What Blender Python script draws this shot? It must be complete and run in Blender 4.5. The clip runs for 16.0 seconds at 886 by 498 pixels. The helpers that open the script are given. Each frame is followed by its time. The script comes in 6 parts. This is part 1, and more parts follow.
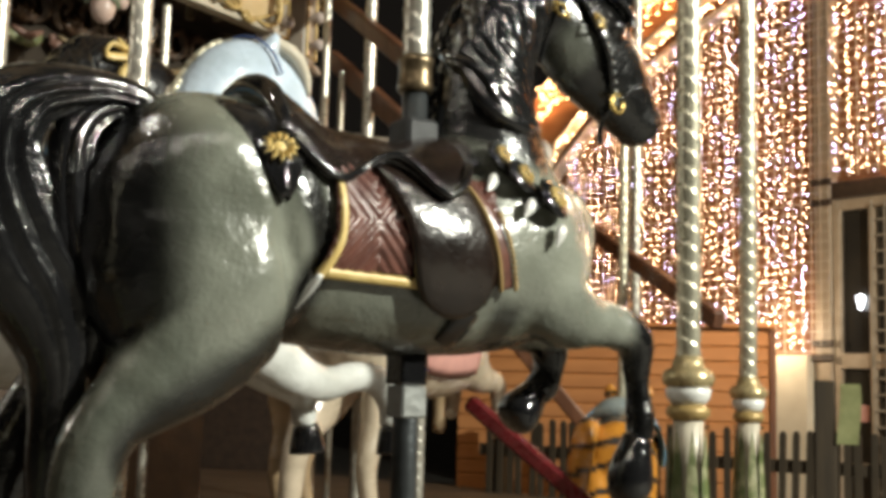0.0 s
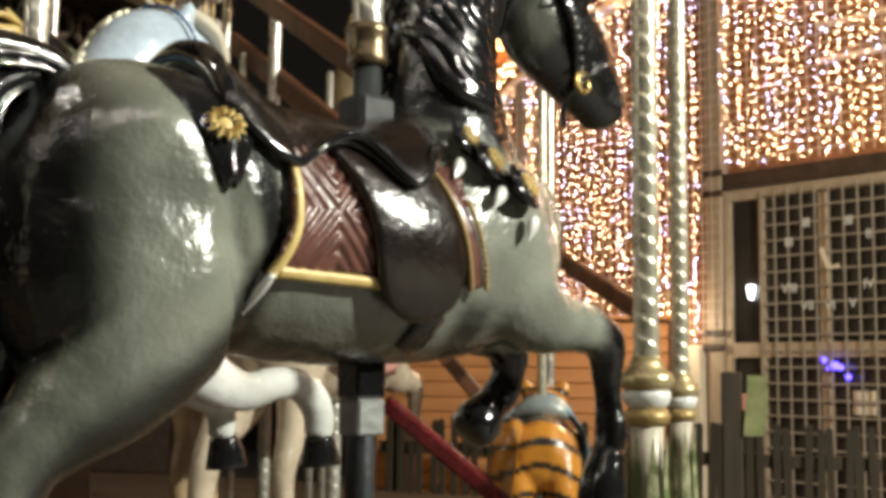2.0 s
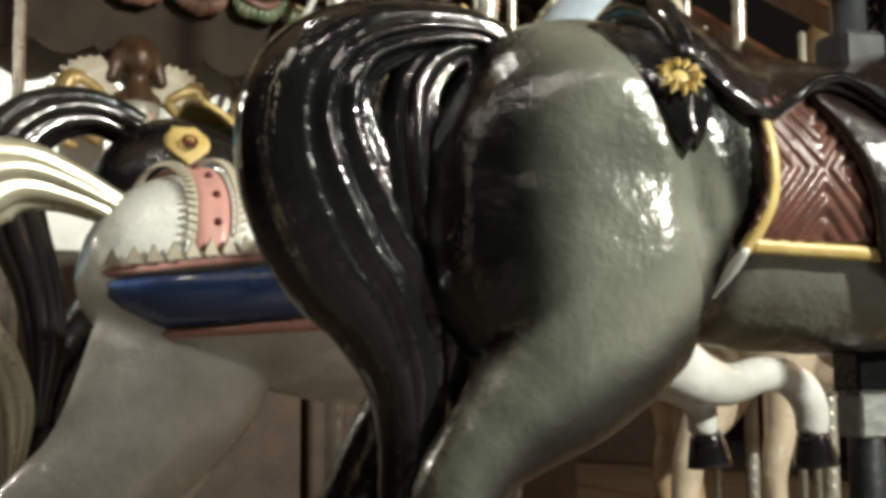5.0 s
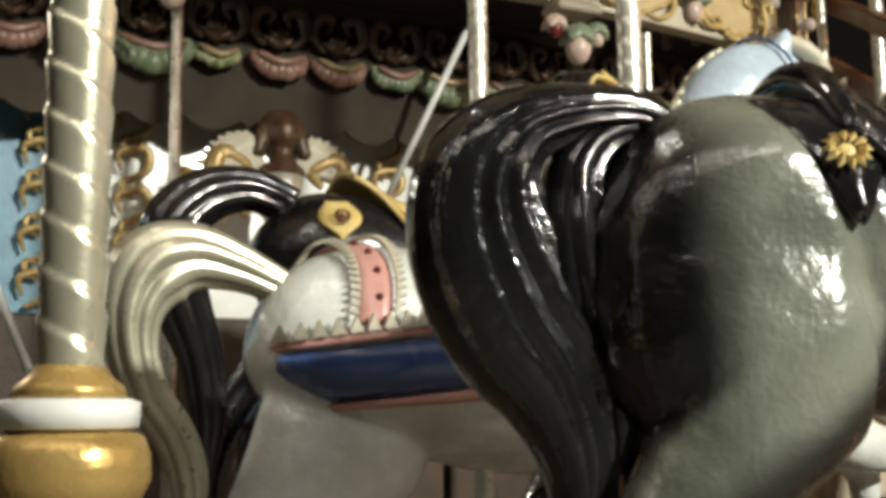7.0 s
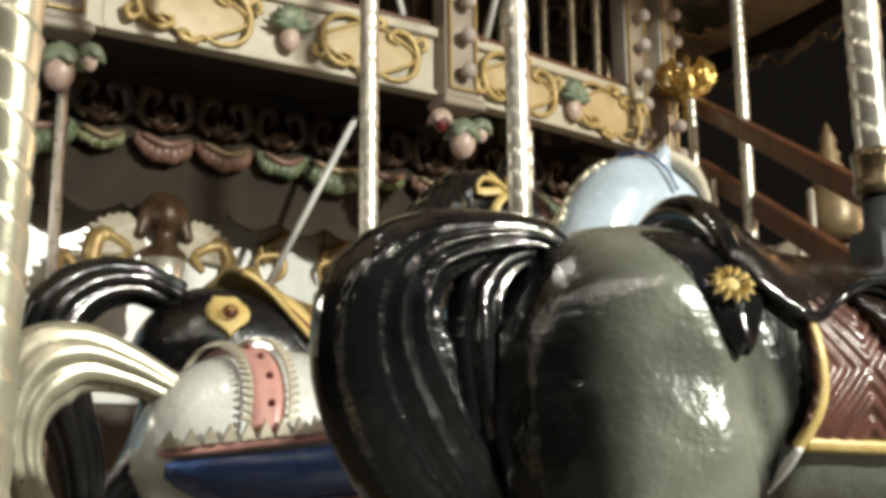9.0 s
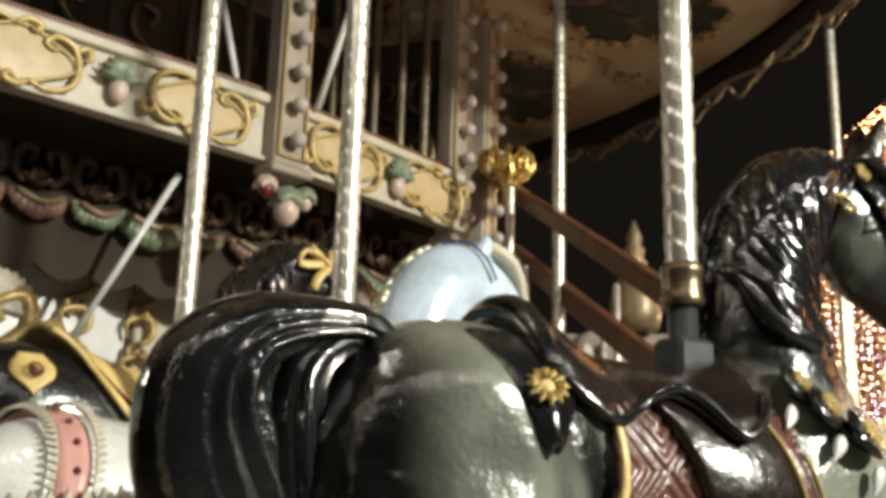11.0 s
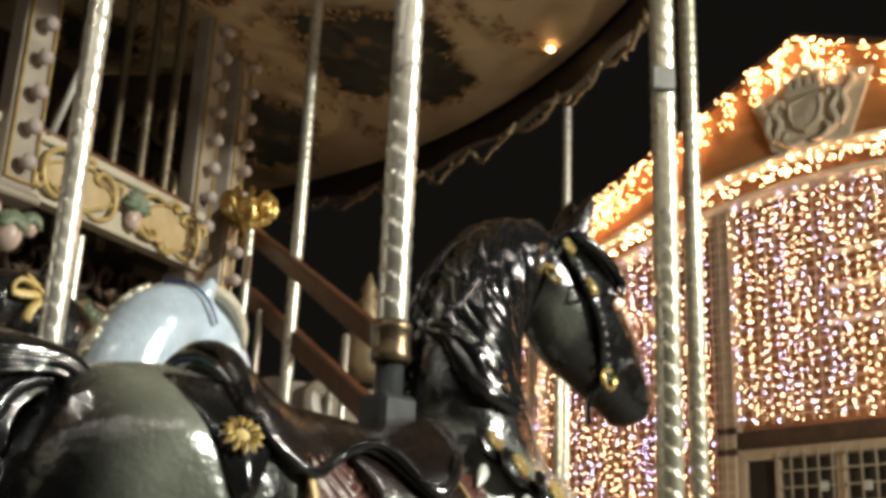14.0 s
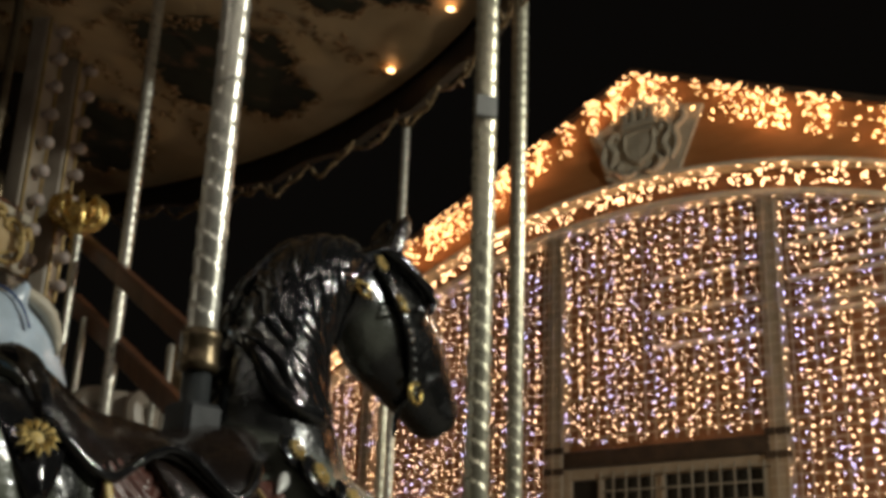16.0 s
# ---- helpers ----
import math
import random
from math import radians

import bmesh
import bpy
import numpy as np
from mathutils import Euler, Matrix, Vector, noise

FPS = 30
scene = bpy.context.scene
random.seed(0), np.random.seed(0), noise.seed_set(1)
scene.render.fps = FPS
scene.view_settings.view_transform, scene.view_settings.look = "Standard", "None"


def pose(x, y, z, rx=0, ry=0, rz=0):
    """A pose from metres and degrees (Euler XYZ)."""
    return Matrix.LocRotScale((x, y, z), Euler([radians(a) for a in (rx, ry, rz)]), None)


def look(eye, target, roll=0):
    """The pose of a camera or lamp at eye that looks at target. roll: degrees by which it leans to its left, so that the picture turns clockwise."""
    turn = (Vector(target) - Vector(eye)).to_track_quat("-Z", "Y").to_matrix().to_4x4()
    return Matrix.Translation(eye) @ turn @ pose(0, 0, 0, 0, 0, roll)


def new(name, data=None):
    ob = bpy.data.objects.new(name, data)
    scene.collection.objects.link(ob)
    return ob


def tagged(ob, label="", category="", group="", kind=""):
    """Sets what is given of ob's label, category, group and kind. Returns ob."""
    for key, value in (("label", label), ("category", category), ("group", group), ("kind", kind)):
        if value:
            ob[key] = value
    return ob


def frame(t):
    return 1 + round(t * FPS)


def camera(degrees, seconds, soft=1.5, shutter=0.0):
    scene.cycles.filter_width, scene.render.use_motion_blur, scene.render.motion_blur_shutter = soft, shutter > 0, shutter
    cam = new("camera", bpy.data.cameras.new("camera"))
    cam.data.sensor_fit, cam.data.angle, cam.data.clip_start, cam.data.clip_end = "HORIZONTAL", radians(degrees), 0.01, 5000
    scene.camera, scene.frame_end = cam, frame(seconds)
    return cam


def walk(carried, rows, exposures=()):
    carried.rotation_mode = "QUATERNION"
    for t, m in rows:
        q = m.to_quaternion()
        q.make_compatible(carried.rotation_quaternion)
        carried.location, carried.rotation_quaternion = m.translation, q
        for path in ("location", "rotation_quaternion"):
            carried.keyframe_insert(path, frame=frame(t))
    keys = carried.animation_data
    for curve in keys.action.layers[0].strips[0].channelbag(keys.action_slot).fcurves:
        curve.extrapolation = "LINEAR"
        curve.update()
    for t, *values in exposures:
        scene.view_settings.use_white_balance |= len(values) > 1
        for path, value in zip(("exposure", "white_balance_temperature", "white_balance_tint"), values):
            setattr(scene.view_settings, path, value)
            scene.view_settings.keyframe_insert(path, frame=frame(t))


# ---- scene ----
cam = camera(42.0, 16.0, soft=4.3)

PATH = [
    (0, (0.05, 0.282, 1.547), (0.039, 2.269, 1.777), 1.5),
    (0.5, (0.035, 0.338, 1.559), (0.086, 2.327, 1.769), 1.7),
    (1, (-0.02, 0.412, 1.562), (0.121, 2.397, 1.769), 1.5),
    (1.5, (-0.063, 0.478, 1.579), (0.133, 2.458, 1.785), 1.5),
    (2, (-0.077, 0.53, 1.577), (0.118, 2.508, 1.796), 0.6),
    (2.5, (-0.075, 0.604, 1.588), (0.019, 2.588, 1.82), 0.5),
    (3, (-0.059, 0.656, 1.584), (-0.13, 2.641, 1.823), 0.3),
    (3.5, (-0.024, 0.689, 1.576), (-0.275, 2.66, 1.803), 0.7),
    (4, (-0.013, 0.703, 1.559), (-0.404, 2.653, 1.771), 0.7),
    (4.5, (-0.06, 0.737, 1.574), (-0.537, 2.669, 1.767), -0.1),
    (5, (-0.081, 0.741, 1.581), (-0.69, 2.635, 1.781), -0.3),
    (7.5, (-0.123, 0.677, 1.618), (-0.931, 2.477, 1.944), -0.6),
    (8, (-0.129, 0.671, 1.633), (-0.87, 2.494, 1.991), -0.4),
    (8.5, (-0.128, 0.661, 1.645), (-0.8, 2.503, 2.038), -0.4),
    (9, (-0.133, 0.636, 1.658), (-0.726, 2.499, 2.078), -0.5),
    (11.5, (-0.151, 0.586, 1.68), (-0.344, 2.497, 2.239), 2.2),
    (12, (-0.149, 0.59, 1.678), (-0.267, 2.5, 2.259), 2.4),
    (12.5, (-0.143, 0.589, 1.683), (-0.188, 2.499, 2.276), 2.4),
    (13, (-0.134, 0.584, 1.685), (-0.108, 2.49, 2.288), 2.4),
    (13.5, (-0.115, 0.575, 1.686), (-0.023, 2.476, 2.298), 2.4),
    (14, (-0.098, 0.572, 1.685), (0.062, 2.466, 2.308), 2.4),
    (14.5, (-0.083, 0.557, 1.684), (0.144, 2.441, 2.316), 2.4),
    (15, (-0.07, 0.538, 1.676), (0.225, 2.409, 2.318), 2.2),
    (15.5, (-0.061, 0.521, 1.671), (0.301, 2.377, 2.323), 2.1),
    (16, (-0.051, 0.504, 1.665), (0.37, 2.344, 2.326), 2.1),
]
EXPOSURE = [(0.0, 0.0), (8.0, 0.0), (12.0, 0.0), (13.0, -0.05), (14.5, -0.55), (15.5, -1.3), (16.0, -1.6)]
walk(cam, [(t, look(eye, target, roll)) for t, eye, target, roll in PATH], EXPOSURE)


# ---- world and light: night, one floodlight from the square, unseen canopy bulbs, light strings ----
world = bpy.data.worlds.new("night")
scene.world = world
world.use_nodes = True
world.node_tree.nodes["Background"].inputs[0].default_value = (0.10, 0.085, 0.07, 1)
world.node_tree.nodes["Background"].inputs[1].default_value = 0.075


def lamp(name, place, watts, colour, radius):
    data = bpy.data.lights.new(name, "POINT")
    data.energy, data.color, data.shadow_soft_size = watts, colour, radius
    ob = new(name, data)
    ob.location = place
    return ob


lamp("floodlight", (6.2, 0.1, 4.9), 3600, (0.97, 0.97, 0.84), 0.13)
# Unseen point lamps standing for the bulb row under the canopy rim.
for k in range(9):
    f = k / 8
    lamp("unseen_bulb", (-2.1 + 4.3 * f, 0.1 + 2.2 * f * f - 0.9 * f * (1 - f), 3.75), (5, 5, 6, 9, 13, 15, 14, 13, 12)[k], (1.0, 0.92, 0.78), 0.04)
# Unseen lamp added as top light on the white horse's rump.
lamp("unseen_bulb", (-1.05, 1.75, 3.5), 12, (1.0, 0.95, 0.84), 0.05)
lamp("unseen_bulb", (-3.6, 2.4, 2.95), 26, (1.0, 0.92, 0.78), 0.05)
lamp("unseen_bulb", (2.0, 4.3, 3.3), 19, (1.0, 0.86, 0.64), 0.05)


# ---- materials ----
def ramp_mix(nt, fac, a, b):
    mix = nt.nodes.new("ShaderNodeMix")
    mix.data_type = "RGBA"
    nt.links.new(fac, mix.inputs[0])
    for sock, v in ((mix.inputs[6], a), (mix.inputs[7], b)):
        if isinstance(v, tuple):
            sock.default_value = (*v, 1)
        else:
            nt.links.new(v, sock)
    return mix.outputs[2]


def surface(name, colour, other=None, rough=0.5, metal=0.0, coat=0.0, scale=8.0, bump=0.1, bump_scale=60.0, dirt=0.0,
            paint=False, sharp=0.5, spread=0.2, stretch=(1, 1, 1), rough_var=0.1, bump_far=0.01, grit=0.0):
    m = bpy.data.materials.new(name)
    m.use_nodes = True
    nt = m.node_tree
    b = nt.nodes["Principled BSDF"]
    tc = nt.nodes.new("ShaderNodeTexCoord")
    mp = nt.nodes.new("ShaderNodeMapping")
    mp.inputs["Scale"].default_value = stretch
    nt.links.new(tc.outputs["Object"], mp.inputs[0])

    def tex(sc, detail=4.0):
        n = nt.nodes.new("ShaderNodeTexNoise")
        n.inputs["Scale"].default_value, n.inputs["Detail"].default_value = sc, detail
        nt.links.new(mp.outputs[0], n.inputs["Vector"])
        return n.outputs[0]

    def step(val, lo, hi):
        r = nt.nodes.new("ShaderNodeMapRange")
        r.inputs[1].default_value, r.inputs[2].default_value = lo, hi
        nt.links.new(val, r.inputs[0])
        return r.outputs[0]

    base = colour
    if paint:
        at = nt.nodes.new("ShaderNodeAttribute")
        at.attribute_name = "paint"
        base = at.outputs["Color"]
    other = other or tuple(c * 0.6 for c in colour)
    if paint:
        mul = nt.nodes.new("ShaderNodeMix")
        mul.data_type, mul.blend_type = "RGBA", "MULTIPLY"
        mul.inputs[0].default_value = 1
        nt.links.new(base, mul.inputs[6])
        tint = ramp_mix(nt, step(tex(scale), sharp - spread, sharp + spread), (1.0, 1.0, 1.0), (0.62, 0.62, 0.60))
        nt.links.new(tint, mul.inputs[7])
        col = mul.outputs[2]
    else:
        col = ramp_mix(nt, step(tex(scale), sharp - spread, sharp + spread), base, other)
    if dirt:
        col = ramp_mix(nt, step(tex(scale * 0.23, 6.0), 0.62 - dirt * 0.2, 0.80), col, (0.05, 0.04, 0.03))
    nt.links.new(col, b.inputs["Base Color"])
    rr = nt.nodes.new("ShaderNodeMapRange")
    rr.inputs[3].default_value, rr.inputs[4].default_value = max(0.03, rough - rough_var), min(1, rough + rough_var)
    nt.links.new(tex(scale * 3), rr.inputs[0])
    nt.links.new(rr.outputs[0], b.inputs["Roughness"])
    b.inputs["Metallic"].default_value = metal
    b.inputs["Coat Weight"].default_value = coat
    b.inputs["Coat Roughness"].default_value = 0.05
    if bump:
        bp = nt.nodes.new("ShaderNodeBump")
        bp.inputs["Strength"].default_value, bp.inputs["Distance"].default_value = bump, bump_far
        fine = nt.nodes.new("ShaderNodeMath")
        fine.operation = "MULTIPLY_ADD"
        fine.inputs[1].default_value = grit
        nt.links.new(tex(bump_scale * 3.7, 2.0), fine.inputs[0])
        nt.links.new(tex(bump_scale, 3.0), fine.inputs[2])
        nt.links.new(fine.outputs[0], bp.inputs["Height"])
        nt.links.new(bp.outputs[0], b.inputs["Normal"])
        if coat:
            nt.links.new(bp.outputs[0], b.inputs["Coat Normal"])
    return m


def glow(name, colour, strength):
    m = bpy.data.materials.new(name)
    m.use_nodes = True
    b = m.node_tree.nodes["Principled BSDF"]
    b.inputs["Base Color"].default_value = (*colour, 1)
    b.inputs["Emission Color"].default_value = (*colour, 1)
    b.inputs["Emission Strength"].default_value = strength
    return m


LACQUER = surface("painted_lacquer", (0.1, 0.1, 0.1), rough=0.26, coat=0.8, scale=7, bump=0.72, bump_scale=30, paint=True, bump_far=0.004, grit=0.36)
BLACK = surface("black_lacquer", (0.006, 0.006, 0.0065), (0.012, 0.012, 0.013), rough=0.10, coat=0.8, scale=9, bump=0.42, bump_scale=44, bump_far=0.004, grit=0.22)
LEATHER = surface("brown_leather_paint", (0.009, 0.006, 0.005), (0.020, 0.012, 0.009), rough=0.24, coat=0.7, scale=11, bump=0.6, bump_scale=34, bump_far=0.004, grit=0.3)
BLANKET = surface("red_brown_blanket", (0.15, 0.058, 0.042), (0.085, 0.033, 0.025), rough=0.3, coat=0.4, scale=30, bump=0.3, bump_scale=160, bump_far=0.003)
GOLD_PAINT = surface("gold_paint", (0.74, 0.57, 0.24), (0.58, 0.41, 0.14), rough=0.35, scale=25, bump=0.25, bump_scale=120, bump_far=0.003)
GILT = surface("gilt", (0.47, 0.34, 0.14), (0.30, 0.20, 0.075), rough=0.36, metal=0.3, scale=22, bump=0.3, bump_scale=60)
BRASS = surface("brass", (0.64, 0.61, 0.48), (0.50, 0.47, 0.36), rough=0.30, metal=0.62, scale=14, bump=0.05, bump_scale=90, dirt=0.1)
NICKEL = surface("dull_nickel", (0.66, 0.64, 0.57), (0.46, 0.44, 0.38), rough=0.30, metal=0.62, scale=14, bump=0.05, bump_scale=90, dirt=0.1)
OLDGILT = surface("pale_gilt_paint", (0.56, 0.42, 0.18), (0.42, 0.29, 0.11), rough=0.36, metal=0.15, scale=24, bump=0.2)
GILT_BRIGHT = surface("bright_gilt_metal", (0.85, 0.62, 0.22), (0.6, 0.42, 0.14), rough=0.25, metal=0.8, scale=30, bump=0.1)
COLLAR = surface("gold_brass", (0.56, 0.46, 0.26), (0.42, 0.34, 0.18), rough=0.28, metal=0.55, scale=14, bump=0.12, bump_scale=90)
WARMGOLD = surface("warm_gold_brass", (0.62, 0.42, 0.15), (0.44, 0.28, 0.09), rough=0.28, metal=0.55, scale=14, bump=0.12, bump_scale=90)
BRONZE = surface("dark_bronze", (0.20, 0.15, 0.09), (0.11, 0.085, 0.055), rough=0.36, metal=0.85, scale=16, bump=0.2)
STEEL = surface("dark_steel", (0.11, 0.12, 0.125), (0.06, 0.065, 0.07), rough=0.38, metal=0.7, scale=16, bump=0.2)
DARKIRON = surface("dark_iron", (0.035, 0.037, 0.04), (0.02, 0.021, 0.023), rough=0.6, metal=0.1, scale=16, bump=0.2)
STEEL_PALE = surface("pale_steel", (0.36, 0.37, 0.36), (0.26, 0.27, 0.26), rough=0.4, metal=0.5, scale=18, bump=0.2)
WHITE = surface("white_lacquer", (0.74, 0.75, 0.73), (0.60, 0.60, 0.57), rough=0.3, coat=0.4, scale=9, bump=0.15, bump_scale=50, bump_far=0.004)
# Post paint and pole brass lowered: the upper deck's shade is in both colours.
POSTPAINT = surface("beige_post_paint", (0.36, 0.31, 0.25), (0.27, 0.22, 0.18), rough=0.45, scale=9, bump=0.15, dirt=0.15)
DIMBRASS = surface("shaded_brass", (0.20, 0.16, 0.10), (0.12, 0.095, 0.065), rough=0.4, metal=0.6, scale=14, bump=0.15)
CREAM = surface("cream_paint", (0.57, 0.52, 0.42), (0.46, 0.41, 0.32), rough=0.45, scale=9, bump=0.15, dirt=0.15)
PEACH = surface("peach_panel", (0.56, 0.44, 0.26), (0.46, 0.34, 0.18), rough=0.45, scale=14, bump=0.1)
BLUE = surface("blue_lacquer", (0.05, 0.10, 0.27), (0.035, 0.07, 0.20), rough=0.25, coat=0.5, scale=9, bump=0.2, bump_far=0.004)
# Rose and sage dulled: the shadow on the frieze is put into both colours.
SHADEROSE = surface("shaded_rose_paint", (0.24, 0.13, 0.10), (0.15, 0.08, 0.06), rough=0.4, scale=18, bump=0.15)
SHADESAGE = surface("shaded_sage_paint", (0.10, 0.15, 0.085), (0.17, 0.18, 0.11), rough=0.4, scale=20, bump=0.25)
PALEBLUE = surface("pale_blue_paint", (0.16, 0.33, 0.45), (0.10, 0.22, 0.33), rough=0.35, scale=9, bump=0.15)
PINK = surface("pink_paint", (0.62, 0.33, 0.29), (0.50, 0.26, 0.23), rough=0.35, scale=18, bump=0.15)
RED = surface("red_lacquer", (0.15, 0.014, 0.018), (0.09, 0.009, 0.011), rough=0.28, coat=0.3, scale=12, bump=0.2)
OLIVE = surface("olive_leaf_paint", (0.10, 0.13, 0.045), (0.34, 0.33, 0.20), rough=0.4, scale=22, bump=0.3, spread=0.12)
PALEPINK = surface("pale_pink_paint", (0.60, 0.46, 0.40), (0.46, 0.33, 0.28), rough=0.35, scale=18, bump=0.15)
GREEN = surface("green_paint", (0.13, 0.19, 0.12), (0.25, 0.27, 0.19), rough=0.38, scale=20, bump=0.25)
OAK = surface("red_brown_timber", (0.16, 0.065, 0.03), (0.09, 0.035, 0.018), rough=0.45, scale=10, bump=0.25, stretch=(1, 1, 0.2))
DARKWOOD = surface("dark_brown_timber", (0.07, 0.042, 0.025), (0.035, 0.022, 0.014), rough=0.6, scale=8, bump=0.3)
NIGHTWOOD = surface("near_black_timber", (0.018, 0.013, 0.010), (0.010, 0.008, 0.006), rough=0.6, scale=8, bump=0.2)
ORANGEWOOD = surface("orange_timber", (0.46, 0.20, 0.07), (0.34, 0.14, 0.045), rough=0.55, scale=7, bump=0.25, stretch=(0.2, 1, 1))
FENCEWOOD = surface("weathered_fence_wood", (0.052, 0.036, 0.019), (0.028, 0.02, 0.011), rough=0.75, scale=12, bump=0.4, stretch=(1, 1, 0.15))
METALFRAME = surface("beige_frame_paint", (0.42, 0.33, 0.24), (0.34, 0.26, 0.18), rough=0.5, scale=9, bump=0.1)
WIRE = surface("pale_wire", (0.55, 0.45, 0.34), (0.42, 0.34, 0.25), rough=0.5, bump=0)
PLASTER = surface("pale_plaster", (0.72, 0.64, 0.50), (0.62, 0.54, 0.41), rough=0.8, scale=5, bump=0.2)
LATTICE = surface("grey_lattice_paint", (0.34, 0.30, 0.24), (0.26, 0.22, 0.17), rough=0.5, bump=0)
NETWALL = surface("russet_boarding", (0.26, 0.12, 0.05), (0.17, 0.075, 0.03), rough=0.6, scale=6, bump=0.3, stretch=(0.2, 1, 1))
STONE = surface("carved_pale_stone", (0.60, 0.52, 0.40), (0.46, 0.38, 0.28), rough=0.8, scale=10, bump=0.4)
PAVING = surface("paving", (0.13, 0.12, 0.105), (0.08, 0.075, 0.065), rough=0.7, scale=3, bump=0.4, bump_scale=40)
PLATFORM = surface("platform_boards", (0.14, 0.10, 0.065), (0.08, 0.055, 0.035), rough=0.5, scale=4, bump=0.3, stretch=(0.3, 1, 1))
# Near-black umber: shade under and within the upper deck is put into it.
SHADOWCLOTH = surface("shaded_umber_paint", (0.042, 0.030, 0.019), (0.024, 0.017, 0.011), rough=0.92, scale=6, bump=0.15)
# Brownish patches stand for the warm reflections and dim interior in the panes.
GLASS_DARK = surface("dark_window_glass", (0.040, 0.034, 0.026), (0.022, 0.020, 0.018), scale=2.0, rough=0.10, rough_var=0.02, bump=0)
TARP = surface("green_tarpaulin", (0.25, 0.26, 0.12), (0.16, 0.17, 0.07), rough=0.45, scale=10, bump=0.5, bump_scale=18)
SKINBROWN = surface("bronzed_brown_paint", (0.085, 0.046, 0.024), (0.05, 0.027, 0.015), rough=0.4, metal=0.2, scale=14, bump=0.3)
PEARL = surface("frosted_bulb_glass", (0.52, 0.44, 0.41), (0.44, 0.37, 0.34), rough=0.15, coat=0.5, bump=0)
SADDLEGREY = surface("blue_grey_paint", (0.17, 0.22, 0.24), (0.28, 0.30, 0.28), rough=0.35, coat=0.3, scale=14, bump=0.2)
OLDGOLD = surface("worn_gold_leaf", (0.30, 0.22, 0.12), (0.16, 0.12, 0.07), rough=0.4, metal=0.3, scale=20, bump=0.2)
WARM = glow("warm_lamp", (1.0, 0.56, 0.27), 54)
WARMER = glow("amber_lamp", (1.0, 0.52, 0.21), 32)
COOL = glow("cool_lamp", (0.55, 0.50, 1.0), 42)
VIOLET = glow("violet_reflection", (0.10, 0.07, 1.0), 6)
LANTERN = glow("lantern_reflection_glow", (0.9, 0.95, 1.0), 8)


# ---- mesh helpers ----
def part(name, bm, material, parent=None, label="", smooth=True):
    me = bpy.data.meshes.new(name)
    bmesh.ops.recalc_face_normals(bm, faces=bm.faces)
    bm.to_mesh(me)
    bm.free()
    for p in me.polygons:
        p.use_smooth = smooth
    me.materials.append(material)
    ob = new(name, me)
    if parent:
        ob.parent = parent
    return tagged(ob, label)


def thing(name, m, label, category, group="", kind=""):
    ob = new(name)
    ob.empty_display_size = 0.1
    ob.matrix_basis = m
    return tagged(ob, label, category, group, kind)


def grid(bm, rows, wrap=False):
    """Faces over rows of points of the same length."""
    vs = [[bm.verts.new(p) for p in r] for r in rows]
    n = len(rows[0])
    for r in range(len(rows) - 1):
        for c in range(n if wrap else n - 1):
            bm.faces.new((vs[r][c], vs[r][(c + 1) % n], vs[r + 1][(c + 1) % n], vs[r + 1][c]))
    return vs


def loft(bm, rings):
    vs = grid(bm, rings, True)
    for ring in (vs[0][::-1], vs[-1]):
        c = bm.verts.new(sum((v.co for v in ring), Vector()) / len(ring))
        for i in range(len(ring)):
            bm.faces.new((ring[i], ring[(i + 1) % len(ring)], c))


def tube(bm, pts, radii, seg=10, flat=1.0, up=(0, 0, 1)):
    """A tube along points; flat squeezes it along its second axis."""
    pts = [Vector(p) for p in pts]
    radii = radii if isinstance(radii, (list, tuple)) else [radii] * len(pts)
    rings, ref = [], Vector(up)
    radii = [float(r) for r in radii]
    for i, p in enumerate(pts):
        t = (pts[min(i + 1, len(pts) - 1)] - pts[max(i - 1, 0)]).normalized()
        u = t.cross(ref)
        u = u.normalized() if u.length > 1e-4 else t.orthogonal().normalized()
        v = u.cross(t).normalized()
        ref = v
        rings.append([p + radii[i] * (math.cos(a) * u + flat * math.sin(a) * v) for a in (2 * math.pi * k / seg for k in range(seg))])
    loft(bm, rings)


def box(bm, lo, hi, bevel=0.0):
    m = Matrix.LocRotScale((Vector(lo) + Vector(hi)) / 2, None, Vector(hi) - Vector(lo))
    vs = bmesh.ops.create_cube(bm, size=1, matrix=m)["verts"]
    if bevel:
        es = list({e for v in vs for e in v.link_edges})
        bmesh.ops.bevel(bm, geom=es, offset=bevel, segments=1, affect="EDGES")


def beam(bm, a, b, w, h, bevel=0.004):
    a, b = Vector(a), Vector(b)
    q = (b - a).to_track_quat("X", "Z").to_matrix().to_4x4()
    m = Matrix.Translation((a + b) / 2) @ q @ Matrix.Diagonal(((b - a).length, w, h, 1))
    vs = bmesh.ops.create_cube(bm, size=1, matrix=m)["verts"]
    if bevel:
        bmesh.ops.bevel(bm, geom=list({e for v in vs for e in v.link_edges}), offset=bevel, segments=1, affect="EDGES")


def ball(bm, c, r, seg=10, scale=(1, 1, 1)):
    m = Matrix.LocRotScale(Vector(c), None, Vector(scale))
    bmesh.ops.create_uvsphere(bm, u_segments=seg, v_segments=max(4, seg * 2 // 3), radius=r, matrix=m)


def lathe(bm, prof, seg=24, centre=(0, 0)):
    rings = [[Vector((centre[0] + r * math.cos(a), centre[1] + r * math.sin(a), z)) for a in (2 * math.pi * k / seg for k in range(seg))] for z, r in prof]
    loft(bm, rings)


